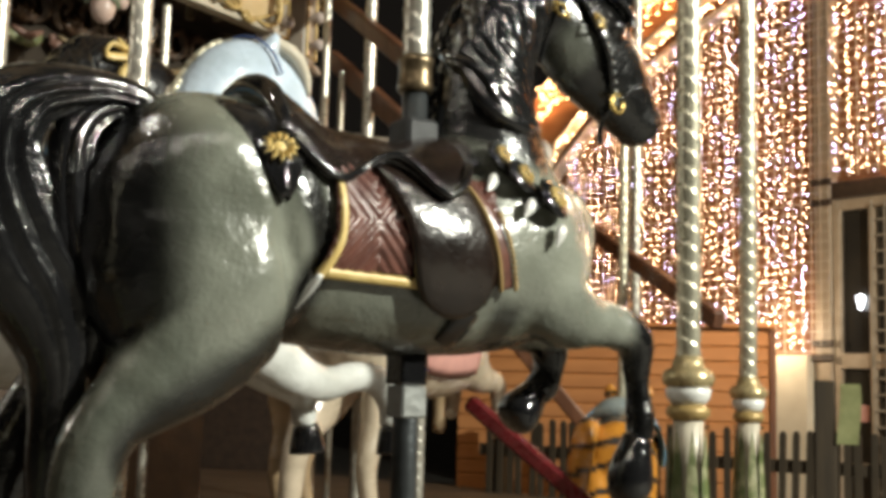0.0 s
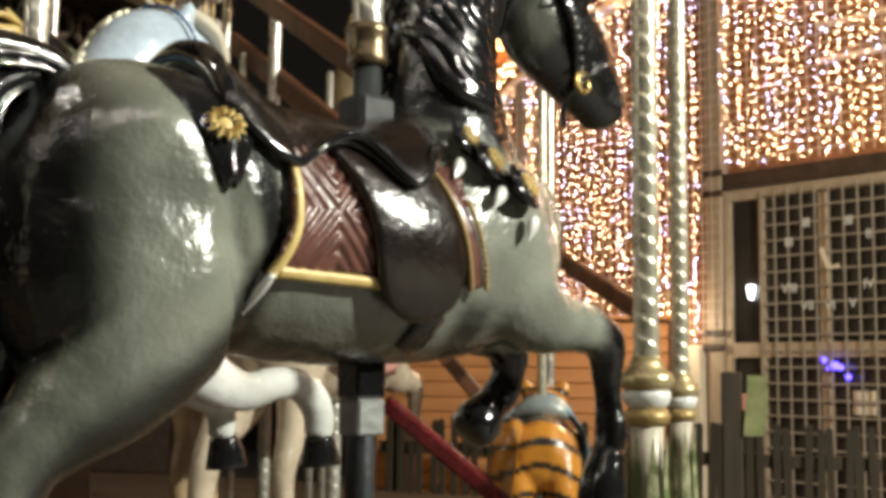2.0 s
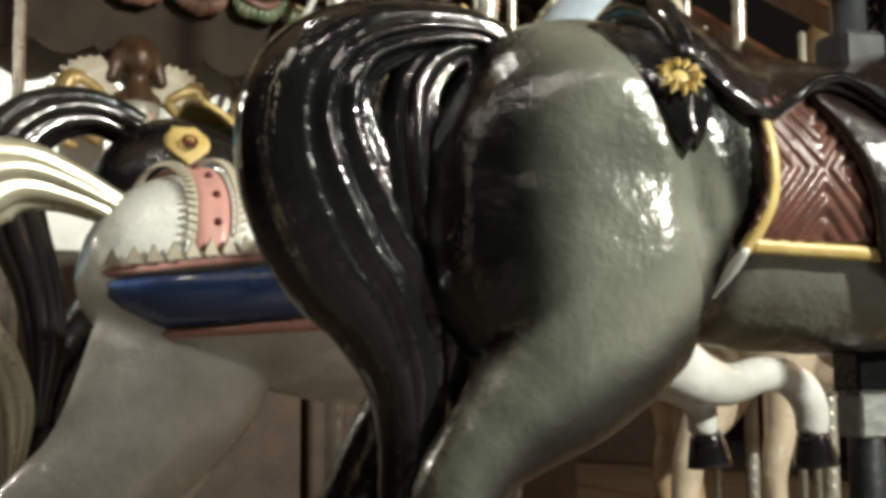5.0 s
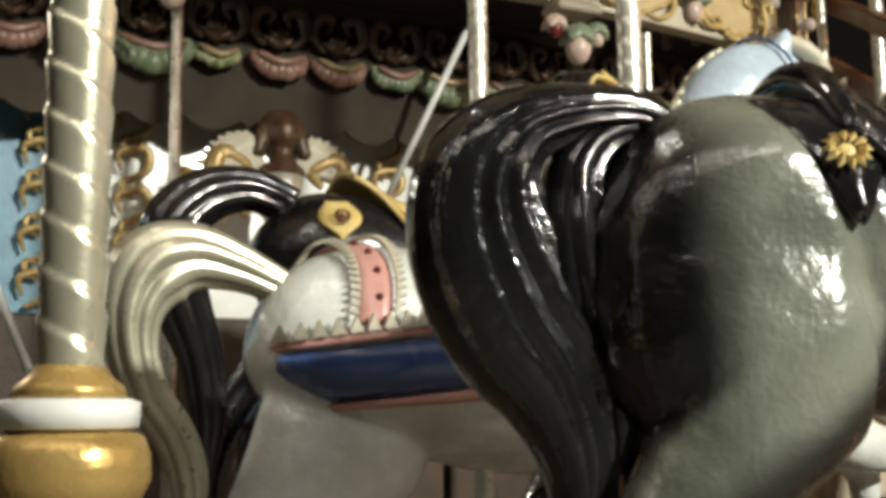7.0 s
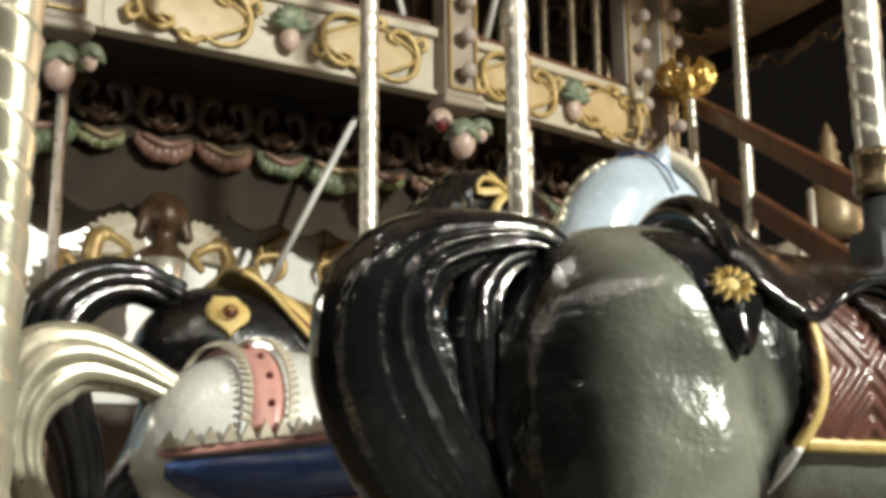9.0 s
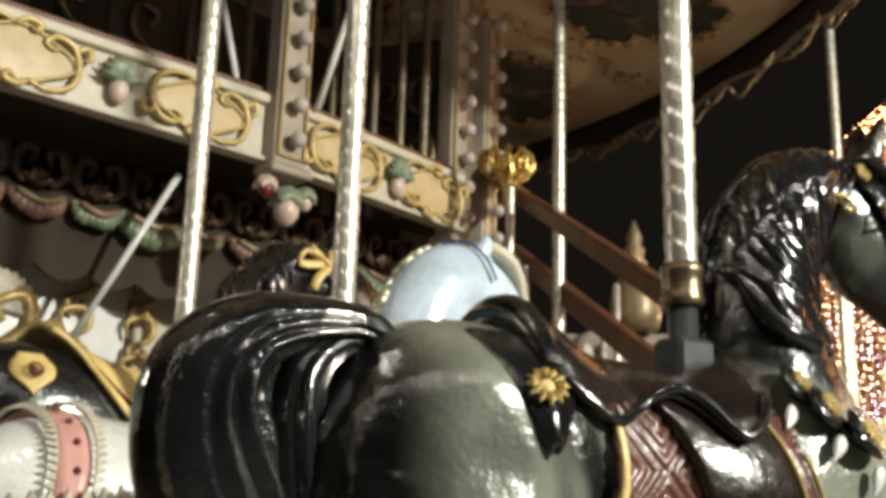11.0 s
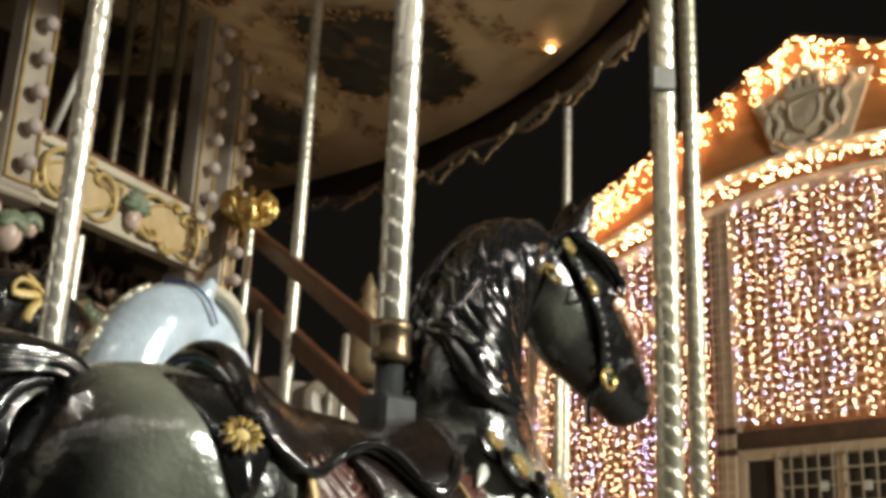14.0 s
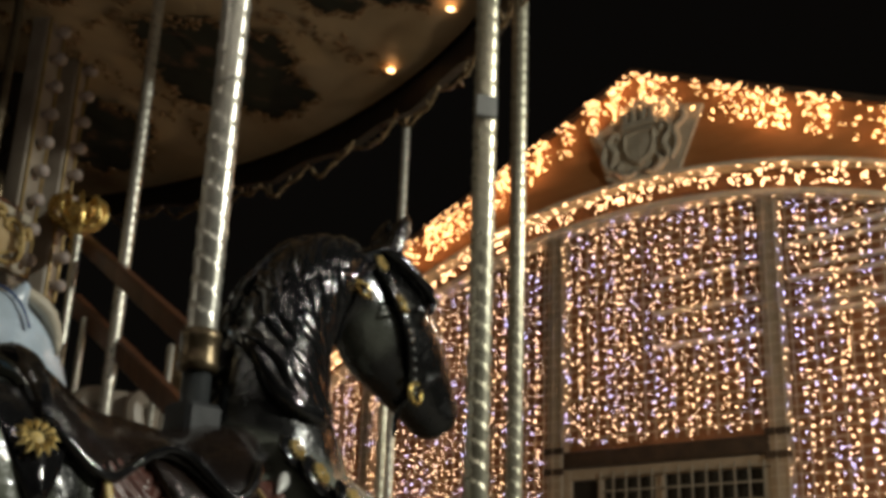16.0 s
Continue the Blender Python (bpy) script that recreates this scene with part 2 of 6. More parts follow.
def spline(pts, n):
    """n points on a smooth curve through pts (tuples of any length)."""
    pts = [np.array(p, float) for p in pts]
    out = []
    for k in range(n):
        u = k / (n - 1) * (len(pts) - 1)
        i = min(int(u), len(pts) - 2)
        f = u - i
        p0, p1, p2, p3 = pts[max(i - 1, 0)], pts[i], pts[i + 1], pts[min(i + 2, len(pts) - 1)]
        out.append(0.5 * (2 * p1 + (p2 - p0) * f + (2 * p0 - 5 * p1 + 4 * p2 - p3) * f * f + (3 * p1 - p0 - 3 * p2 + p3) * f ** 3))
    return out


def smoothstep(x, a, b):
    t = min(1.0, max(0.0, (x - a) / (b - a)))
    return t * t * (3 - 2 * t)


def htube(bm, path, n=0.0, n_end=None, count=14, seg=20, ridges=0, depth=0.0, twist=0.0):
    """A limb in the plane of an animal: path of (a, z, half depth in the plane, half width across)."""
    rows = spline(path, count)
    rings = []
    for i, (a, z, rv, ry) in enumerate(r.tolist() for r in rows):
        p, q = rows[min(i + 1, count - 1)], rows[max(i - 1, 0)]
        t = Vector((p[0] - q[0], 0, p[1] - q[1])).normalized()
        v = Vector((-t.z, 0, t.x))
        off = n if n_end is None else n + (n_end - n) * i / (count - 1)
        ring = []
        for k in range(seg):
            w = 2 * math.pi * k / seg
            g = 1 + depth * (2 * abs(math.cos(0.5 * ridges * w + 0.5 * twist * i / count)) ** 0.7 - 1.2) if ridges else 1
            ring.append(Vector((a, -off, z)) + g * (max(rv, 0.004) * math.cos(w) * v + max(ry, 0.004) * math.sin(w) * Vector((0, 1, 0))))
        rings.append(ring)
    loft(bm, rings)


def skin(bm, voxel, rounds):
    """One closed skin round overlapping solids."""
    bmesh.ops.recalc_face_normals(bm, faces=bm.faces)
    me = bpy.data.meshes.new("rough")
    bm.to_mesh(me)
    bm.free()
    tmp = new("rough", me)
    r = tmp.modifiers.new("r", "REMESH")
    r.mode, r.voxel_size = "VOXEL", voxel
    s = tmp.modifiers.new("s", "SMOOTH")
    s.factor, s.iterations = 0.5, rounds
    done = bpy.data.meshes.new_from_object(tmp.evaluated_get(bpy.context.evaluated_depsgraph_get()))
    bpy.data.objects.remove(tmp)
    bpy.data.meshes.remove(me)
    return done


def skinned(name, me, material, parent, paint=None, label=""):
    me.name = name
    me.materials.clear()
    me.materials.append(material)
    for p in me.polygons:
        p.use_smooth = True
    if paint:
        at = me.color_attributes.new("paint", "FLOAT_COLOR", "POINT")
        at.data.foreach_set("color", [c for v in me.vertices for c in (*paint(v.co), 1.0)])
    ob = new(name, me)
    ob.parent = parent
    return tagged(ob, label)


FLOOR = 0.72


def twisted(bm, x, y, z0, z1, r, pitch, per=14, seg=28, hand=1, depth=0.06):
    rings = []
    n = int((z1 - z0) / pitch * per)
    for i in range(n + 1):
        z = z0 + (z1 - z0) * i / n
        ring = []
        for k in range(seg):
            ph = (z / pitch + hand * 2 * k / seg) % 1.0
            rise = ph / 0.86 if ph < 0.86 else (1 - ph) / 0.14
            g = 1 + depth * (1.3 * rise - 0.7)
            w = 2 * math.pi * k / seg
            ring.append(Vector((x + r * g * math.cos(w), y + r * g * math.sin(w), z)))
        rings.append(ring)
    loft(bm, rings)


# ---- the ground, the square and the carousel floor ----
bm = bmesh.new()
bmesh.ops.create_grid(bm, x_segments=8, y_segments=8, size=300)
tagged(part("ground", bm, PAVING, smooth=False), "dark grey paving of the square at night", "ground", kind="structure")
bm = bmesh.new()
lathe(bm, [(0.02, 5.05), (FLOOR - 0.05, 5.05), (FLOOR, 5.02)], 64, (-3.0, 5.9))
tagged(part("carousel_floor", bm, PLATFORM, smooth=False), "round boarded carousel platform raised above the paving", "platform", kind="structure")


# ---- the market hall with its gable ----
HALL = pose(4.647, 11.497, 0, 0, 0, -53.13)
APEX, SLOPE, ARCH_R = 7.98, 0.425, 8.3


def arch(s, top):
    return top - (ARCH_R - math.sqrt(max(ARCH_R ** 2 - s * s, 0.01)))


hall = thing("market_hall", HALL, "gabled wooden hall hung with warm string lights", "building")
HS = 6.2
for lo, hi in (((-HS, 0.12, 0), (-1.12, 0.30, 3.7)), ((1.52, 0.12, 0), (HS, 0.30, 3.7))):
    bm = bmesh.new()
    box(bm, lo, hi)
    part("wall", bm, NETWALL, hall, smooth=False)
bm = bmesh.new()
prof = [(-HS, 3.7), (HS, 3.7), (HS, APEX - HS * SLOPE), (0, APEX), (-HS, APEX - HS * SLOPE)]
f = bm.faces.new([bm.verts.new((s, 0.30, z)) for s, z in prof])
ex = bmesh.ops.extrude_face_region(bm, geom=[f])["geom"]
bmesh.ops.translate(bm, verts=[v for v in ex if isinstance(v, bmesh.types.BMVert)], vec=(0, -0.16, 0))
part("gable_wall", bm, NETWALL, hall, smooth=False)
for side in (-1, 1):
    bm = bmesh.new()
    rows = []
    for k in range(25):
        s = side * HS * k / 24
        rows.append([(s, y, z) for y, z in ((-0.02, APEX - abs(s) * SLOPE), (-0.02, arch(s, 6.64)), (0.12, arch(s, 6.64)), (0.12, APEX - abs(s) * SLOPE))])
    grid(bm, rows, True)
    part("fascia_board", bm, ORANGEWOOD, hall, "orange wooden boarding under the gable", smooth=False)
    bm = bmesh.new()
    rows = [[(side * s, y, APEX + 0.02 + dz - s * SLOPE) for y, dz in ((-0.10, -0.05), (-0.10, 0.02), (3.0, 0.02), (3.0, -0.05))] for s in (0, HS + 0.3)]
    grid(bm, rows, True)
    part("roof", bm, DARKWOOD, hall, smooth=False)
for top, hgt, lab in ((6.66, 0.045, "outer"), (6.33, 0.06, "inner")):
    bm = bmesh.new()
    rows = []
    for k in range(61):
        s = -5.6 + 11.2 * k / 60
        z = arch(s, top)
        rows.append([(s, -0.10, z), (s, -0.10, z - hgt), (s, 0.11, z - hgt), (s, 0.11, z)])
    grid(bm, rows, True)
    part("arch_trim", bm, PLASTER, hall, "pale curved trim above the light curtain", smooth=False)
for s in (-3.9, -1.09, 1.46, 4.2):
    bm = bmesh.new()
    box(bm, (s - 0.10, -0.03, 0), (s + 0.10, 0.119, arch(s, 6.27)), 0.01)
    part("post", bm, METALFRAME, hall, smooth=False)
    if abs(s) < 2:
        for z in (3.50, 3.72, 2.02, 1.87):
            bm = bmesh.new()
            box(bm, (s - 0.13, -0.06, z), (s + 0.13, -0.031, z + 0.07), 0.006)
            part("bracket", bm, DARKWOOD, hall, smooth=False)
bm = bmesh.new()
box(bm, (-0.985, -0.02, 3.56), (1.355, 0.10, 3.74), 0.01)
part("lintel", bm, DARKWOOD, hall, smooth=False)
bm = bmesh.new()
for lo, hi in (((-0.985, 0.0, 0.0), (-0.90, 0.08, 3.55)), ((-0.89, 0.0, 3.44), (1.355, 0.08, 3.55)), ((-0.899, 0.0, 1.80), (1.355, 0.08, 1.95)), ((1.27, 0.0, 0.0), (1.355, 0.08, 3.43)), ((-0.56, 0.0, 0.0), (-0.50, 0.08, 3.43)), ((0.10, 0.02, 0.0), (0.19, 0.09, 3.43))):
    box(bm, lo, hi, 0.004)
glazing = part("window_frame", bm, METALFRAME, hall, "beige metal frame of tall glazed doors", smooth=False)
for lo, hi in (((-0.899, 0.05, 0.05), (-0.561, 0.056, 1.79)), ((-0.899, 0.05, 1.96), (-0.561, 0.056, 3.43)), ((-0.499, 0.05, 0.05), (0.099, 0.056, 1.79)), ((-0.499, 0.05, 1.96), (0.099, 0.056, 3.43)), ((0.191, 0.05, 0.05), (1.269, 0.056, 1.79)), ((0.191, 0.05, 1.96), (1.269, 0.056, 3.43))):
    bm = bmesh.new()
    box(bm, lo, hi)
    part("pane", bm, GLASS_DARK, glazing, smooth=False)
bm = bmesh.new()
for k in range(13):
    s = -0.50 + k * 0.15
    box(bm, (s - 0.008, -0.045, 0.05), (s + 0.008, -0.03, 3.50))
for k in range(22):
    z = 0.10 + k * 0.16
    box(bm, (-0.50, -0.03, z - 0.009), (1.30, -0.016, z + 0.009))
part("window_lattice", bm, LATTICE, hall, "pale square lattice in front of the panes", smooth=False)
# notices, numerals and glowing reflections at the glazed doors
for name, lo, hi, mat, lab in (("notice", (0.41, 0.030, 1.25), (0.64, 0.045, 1.48), PLASTER, "pale paper notice"), ("notice", (-0.85, 0.030, 1.26), (-0.61, 0.045, 1.43), PINK, "salmon paper notice")):
    bm = bmesh.new()
    box(bm, lo, hi, 0.003)
    part(name, bm, mat, glazing, lab, smooth=False)


def lettering(text, x, z, size, y):
    cu = bpy.data.curves.new("numeral", "FONT")
    cu.body, cu.size, cu.extrude, cu.align_x, cu.align_y = text, size, 0.004, "CENTER", "CENTER"
    tmp = new("numeral", cu)
    me = bpy.data.meshes.new_from_object(tmp.evaluated_get(bpy.context.evaluated_depsgraph_get()))
    bpy.data.objects.remove(tmp)
    me.materials.clear()
    me.materials.append(WHITE)
    ob = new("numeral", me)
    ob.parent = hall
    ob.matrix_basis = pose(x, y, z, 90, 0, 0)
    return tagged(ob, "white Roman numeral on the glass")


for text, x, z in (("VIII", -0.19, 2.48), ("VII", 0.003, 2.30), ("VI", 0.246, 2.294), ("V", 0.481, 2.31), ("IV", 0.645, 2.484), ("II", 0.661, 2.96)):
    lettering(text, x, z, 0.13, -0.052)
for x, z in ((-0.181, 2.948), (0.009, 3.129), (0.461, 3.111)):
    bm = bmesh.new()
    for d in (-0.03, 0.0, 0.03):
        box(bm, (x + d - 0.007, -0.058, z - 0.045), (x + d + 0.007, -0.050, z + 0.045))
    part("numeral_bars", bm, WHITE, hall, smooth=False)
bm = bmesh.new()
beam(bm, (0.17, -0.062, 2.86), (0.26, -0.062, 2.64), 0.008, 0.05, 0)
beam(bm, (0.24, -0.062, 2.66), (0.36, -0.062, 2.68), 0.008, 0.035, 0)
part("clock_pointers", bm, PLASTER, hall, "pale clock pointers", smooth=False)
# A lantern's reflection in the pane, made as a glowing lathe shape.
bm = bmesh.new()
lathe(bm, [(2.40, 0.018), (2.42, 0.022), (2.45, 0.026), (2.50, 0.042), (2.53, 0.038), (2.545, 0.008)], 14, (-0.66, 0.0))
hl = part("lantern_reflection", bm, LANTERN)
hl.matrix_basis = HALL
tagged(hl, "cool white lantern reflection at the glazed door, built as a glowing shape", "lantern")
# Violet reflections in the glass, made as small glowing balls.
for x, z, rr in ((0.18, 1.77, 0.028), (0.30, 1.715, 0.04), (0.35, 1.70, 0.03), (0.43, 1.61, 0.03), (0.22, 1.69, 0.015)):
    bm = bmesh.new()
    ball(bm, (x, -0.075, z), rr, 8)
    o = part("violet_reflection", bm, VIOLET)
    o.matrix_basis = HALL
    tagged(o, "small violet reflection at the glazed doors, built as a glowing ball", "lamp", "violet lamps")
# the wire net that carries the light curtain
bm = bmesh.new()


def open_at(s, z):
    if z > arch(s, 6.27):
        return False
    return z > (3.78 if -1.0 < s < 1.36 else 1.95)


for k in range(90):
    s = -5.0 + k * 0.115
    z0 = 3.78 if -1.0 < s < 1.36 else 1.95
    box(bm, (s - 0.005, -0.060, z0), (s + 0.005, -0.052, arch(s, 6.27)))
for k in range(41):
    z = 1.97 + k * 0.105
    w = math.sqrt(max(ARCH_R ** 2 - (ARCH_R - max(6.27 - z, 0)) ** 2, 0))
    w = min(w, 5.2)
    for a, b in ((-min(w, 5.0), -1.0), (1.36, w)) if z < 3.78 else ((-min(w, 5.0), w),):
        box(bm, (a, -0.052, z - 0.006), (b, -0.045, z + 0.006))
part("light_net", bm, WIRE, hall, "pale wire net behind the lamps", smooth=False)
for k in range(9):
    bm = bmesh.new()
    s0, s1 = ((0.10, 1.34), (1.60, 2.60), (1.75, 2.9))[k % 3]
    z = 4.75 + 0.12 * k
    box(bm, (s0, 0.06, z), (s1, 0.118, z + 0.045), 0.004)
    part("slat", bm, PLASTER, hall, "pale slat behind the lamps", smooth=False)
# crest in the gable
bm = bmesh.new()
ring = [(-0.58, 7.29), (-0.30, 7.40), (-0.12, 7.56), (0.16, 7.64), (0.42, 7.54), (0.62, 7.40), (0.85, 7.34), (0.70, 7.0), (0.55, 6.66), (0.30, 6.60), (0.09, 6.56), (-0.15, 6.64), (-0.36, 6.72), (-0.44, 7.0)]
f = bm.faces.new([bm.verts.new((s, -0.03, z)) for s, z in ring])
ex = bmesh.ops.extrude_face_region(bm, geom=[f])["geom"]
bmesh.ops.translate(bm, verts=[v for v in ex if isinstance(v, bmesh.types.BMVert)], vec=(0, -0.05, 0))
part("crest_board", bm, STONE, hall, "pale carved crest under the gable top", smooth=False)
bm = bmesh.new()
outline = [(-0.20, 7.20), (0.0, 7.23), (0.20, 7.20), (0.21, 7.02), (0.16, 6.90), (0.0, 6.80), (-0.16, 6.90), (-0.21, 7.02)]
rows = [[(0.09 + u * k, y, 7.02 + (v - 7.02) * k) for u, v in outline] for k, y in ((1.0, -0.082), (1.0, -0.13), (0.86, -0.145), (0.80, -0.115), (0.02, -0.13))]
grid(bm, [q + q[:1] for q in rows])
part("shield", bm, STONE, hall, smooth=False)
bm = bmesh.new()
for u in (-0.17, -0.06, 0.06, 0.17):
    box(bm, (0.09 + u - 0.035, -0.15, 7.32), (0.09 + u + 0.035, -0.082, 7.46), 0.01)
box(bm, (-0.13, -0.152, 7.25), (0.31, -0.080, 7.33), 0.01)
tube(bm, spline([(-0.02, -0.11, 7.45), (0.09, -0.12, 7.56), (0.20, -0.11, 7.45)], 8), 0.028, 7)
part("crown", bm, STONE, hall, smooth=False)
for d in (-1, 1):
    for pts in ([(0.24, 6.72), (0.36, 6.84), (0.30, 7.00), (0.40, 7.14), (0.30, 7.24), (0.26, 7.16)], [(0.38, 6.78), (0.47, 6.95), (0.44, 7.12), (0.56, 7.24), (0.50, 7.34)], [(0.06, 6.72), (0.18, 6.70), (0.27, 6.78), (0.22, 6.86)]):
        bm = bmesh.new()
        scroll_pts = spline([(0.09 + d * u, -0.11, v) for u, v in pts], 18)
        tube(bm, scroll_pts, [0.022 + 0.022 * math.sin(math.pi * (i + 1) / 19) for i in range(18)], 7, up=(0, 1, 0))
        part("stone_scroll", bm, STONE, hall)


def octa(verts, faces, c, r):
    i = len(verts)
    x, y, z = c
    verts += [(x + r, y, z), (x - r, y, z), (x, y + r, z), (x, y - r, z), (x, y, z + r), (x, y, z - r * 1.3)]
    for a, b, d in ((0, 2, 4), (2, 1, 4), (1, 3, 4), (3, 0, 4), (2, 0, 5), (1, 2, 5), (3, 1, 5), (0, 3, 5)):
        faces.append((i + a, i + b, i + d))


def lights(name, spots, material, label, category="string lights"):
    vs, fs = [], []
    for c, r in spots:
        octa(vs, fs, c, r)
    me = bpy.data.meshes.new(name)
    me.from_pydata(vs, [], fs)
    me.materials.append(material)
    ob = new(name, me)
    ob.matrix_basis = HALL
    return tagged(ob, label, category, kind="stuff")


rng = random.Random(5)
warm, cool, amber = [], [], []
for k in range(124):
    s = -5.0 + k * 0.080 + rng.uniform(-0.04, 0.04)
    z = 6.25 - rng.random() * 0.09
    blue_run = rng.random() < 0.16
    while z > 1.97:
        if open_at(s, z) and min(abs(s - p) for p in (-3.9, -1.09, 1.46, 4.2)) > 0.10:
            spot = ((s + rng.uniform(-0.04, 0.04), -0.075 + rng.uniform(-0.02, 0.02), z), rng.choice((0.005, 0.0062, 0.008)))
            (cool if rng.random() < (0.60 if blue_run else 0.25) else warm).append(spot)
        z -= rng.uniform(0.06, 0.115)
for k in range(520):
    s = rng.uniform(-5.2, 5.2)
    warm.append(((s, -0.12, arch(s, 6.60) - rng.random() * 0.24), rng.choice((0.007, 0.009, 0.011))))
for k in range(240):
    s = (rng.random() * 2 - 1) * HS
    top = APEX - abs(s) * SLOPE
    for j in range(rng.randint(5, 12)):
        amber.append(((s + rng.uniform(-0.07, 0.07), -0.10 + rng.uniform(-0.05, 0.03), top - 0.02 - (rng.random() ** 1.4) * 0.45), rng.choice((0.0065, 0.009, 0.0125))))
lights("light_curtain", warm, WARM, "curtain of small warm white lamps on a wire net")
lights("light_curtain", cool, COOL, "scattered bluish white lamps within the warm curtain")
lights("icicle_lights", amber, WARMER, "dense amber icicle lights along the gable edge")


# ---- kiosk, lit wall, fence ----
def kiosk(m, wide):
    k = thing("wooden_kiosk", m, "small orange plank kiosk beside the hall", "kiosk")
    bm = bmesh.new()
    box(bm, (0, 0.03, 0), (wide, 1.4, 2.02), 0.01)
    part("body", bm, ORANGEWOOD, k, smooth=False)
    base = bmesh.new()
    box(base, (0.0, -0.005, 0.0), (wide, 0.029, 0.112), 0.008)
    first = part("plank", base, ORANGEWOOD, k, smooth=False)
    for i in range(1, 17):
        o = first.copy()
        o.location.z = i * 0.118
        scene.collection.objects.link(o)
    bm = bmesh.new()
    box(bm, (-0.05, -0.04, 2.03), (wide + 0.04, 1.45, 2.06), 0.008)
    part("roof", bm, ORANGEWOOD, k, smooth=False)
    bm = bmesh.new()
    box(bm, (wide + 0.001, -0.02, 0), (wide + 0.05, 0.05, 2.02), 0.006)
    part("corner_post", bm, OAK, k, smooth=False)


kiosk(pose(0.15, 9.80, 0, 0, 0, -11.5), 2.46)
bm = bmesh.new()
box(bm, (-1.90, -0.12, 0), (-1.22, 0.10, 1.93), 0.01)
lit = part("lit_wall_panel", bm, PLASTER, smooth=False)
lit.matrix_basis = HALL
tagged(lit, "pale plastered wall panel lit from above", "wall panel", kind="structure")
# Added fill with no fitting, to brighten the wall panel.
lamp("panel_fill", HALL @ Vector((-1.55, -0.45, 2.15)), 30, (1.0, 0.80, 0.55), 0.05)
lamp("wall_lamp", (2.9, 8.2, 3.0), 170, (1.0, 0.72, 0.40), 0.05)


def fence(a, b):
    a, b = Vector(a), Vector(b)
    n = int((b - a).length / 0.088)
    f = thing("picket_fence", Matrix.Translation(a) @ pose(0, 0, 0, 0, 0, math.degrees(math.atan2(b.y - a.y, b.x - a.x))), "weathered brown wooden picket fence", "fence")
    bm = bmesh.new()
    prof = [(-0.023, 0.06), (0.023, 0.06), (0.023, 1.25), (0.012, 1.275), (-0.012, 1.275), (-0.023, 1.25)]
    face = bm.faces.new([bm.verts.new((x, -0.011, z)) for x, z in prof])
    ex = bmesh.ops.extrude_face_region(bm, geom=[face])["geom"]
    bmesh.ops.translate(bm, verts=[v for v in ex if isinstance(v, bmesh.types.BMVert)], vec=(0, 0.022, 0))
    first = part("picket", bm, FENCEWOOD, f, smooth=False)
    r = random.Random(3)
    for i in range(1, n):
        o = first.copy()
        o.location = (i * 0.088, 0, r.uniform(-0.02, 0.02))
        o.rotation_euler = (0, radians(r.uniform(-1.5, 1.5)), 0)
        scene.collection.objects.link(o)
    for z in (0.35, 1.0):
        bm = bmesh.new()
        box(bm, (-0.1, 0.012, z), ((b - a).length + 0.1, 0.05, z + 0.09), 0.005)
        part("rail", bm, FENCEWOOD, f, smooth=False)
    for x in (0.0, 1.9, 3.8, 5.7):
        bm = bmesh.new()
        box(bm, (x, 0.051, 0), (x + 0.1, 0.15, 1.30), 0.008)
        part("post", bm, FENCEWOOD, f, smooth=False)


fence((0.4, 9.3, 0), (6.0, 6.2, 0))
bm = bmesh.new()
rows = [[(x + 0.012 * math.sin(9 * z + 5 * x), -0.05 + 0.03 * math.sin(11 * x) * (1.7 - z), z) for x in np.linspace(0, 0.115, 7)] for z in np.linspace(1.25, 1.60, 12)]
rows = rows + [[(x, y + 0.02, z) for x, y, z in r] for r in rows[::-1]]
grid(bm, rows + rows[:1])
sheet = part("tarpaulin", bm, TARP)
sheet.matrix_basis = pose(2.36, 7.13, 0, 0, 0, -20)
tagged(sheet, "crumpled green tarpaulin hung on a fence post", "tarpaulin")
bm = bmesh.new()
box(bm, (-0.13, -0.05, 0), (-0.01, 0.07, 1.62), 0.01)
gp = part("gate_post", bm, FENCEWOOD, smooth=False)
gp.matrix_basis = pose(2.36, 7.15, 0, 0, 0, -20)
tagged(gp, "dark square wooden gate post", "post")


# ---- the carousel's inner structure: cornice, posts, ceiling, panels ----
C1, C2, C3 = Vector((-2.30, 3.72, 0)), Vector((-1.38, 4.80, 0)), Vector((-0.80, 5.72, 0))
C0 = C1 + (C1 - C2) * 1.0
C4 = C3 + Vector((0.05, 1.2, 0))


def facing(a, b):
    """A pose at a whose x runs to b; its -y looks at the outer side."""
    return Matrix.Translation(a) @ pose(0, 0, 0, 0, 0, math.degrees(math.atan2(b.y - a.y, b.x - a.x)))


def scroll(bm, pts, r, seg=7):
    n = 26
    p = spline(pts, n)
    tube(bm, p, [r * (0.55 + 0.9 * math.sin(math.pi * min(1, (i + 2) / n))) for i in range(n)], seg, up=(0, 1, 0))


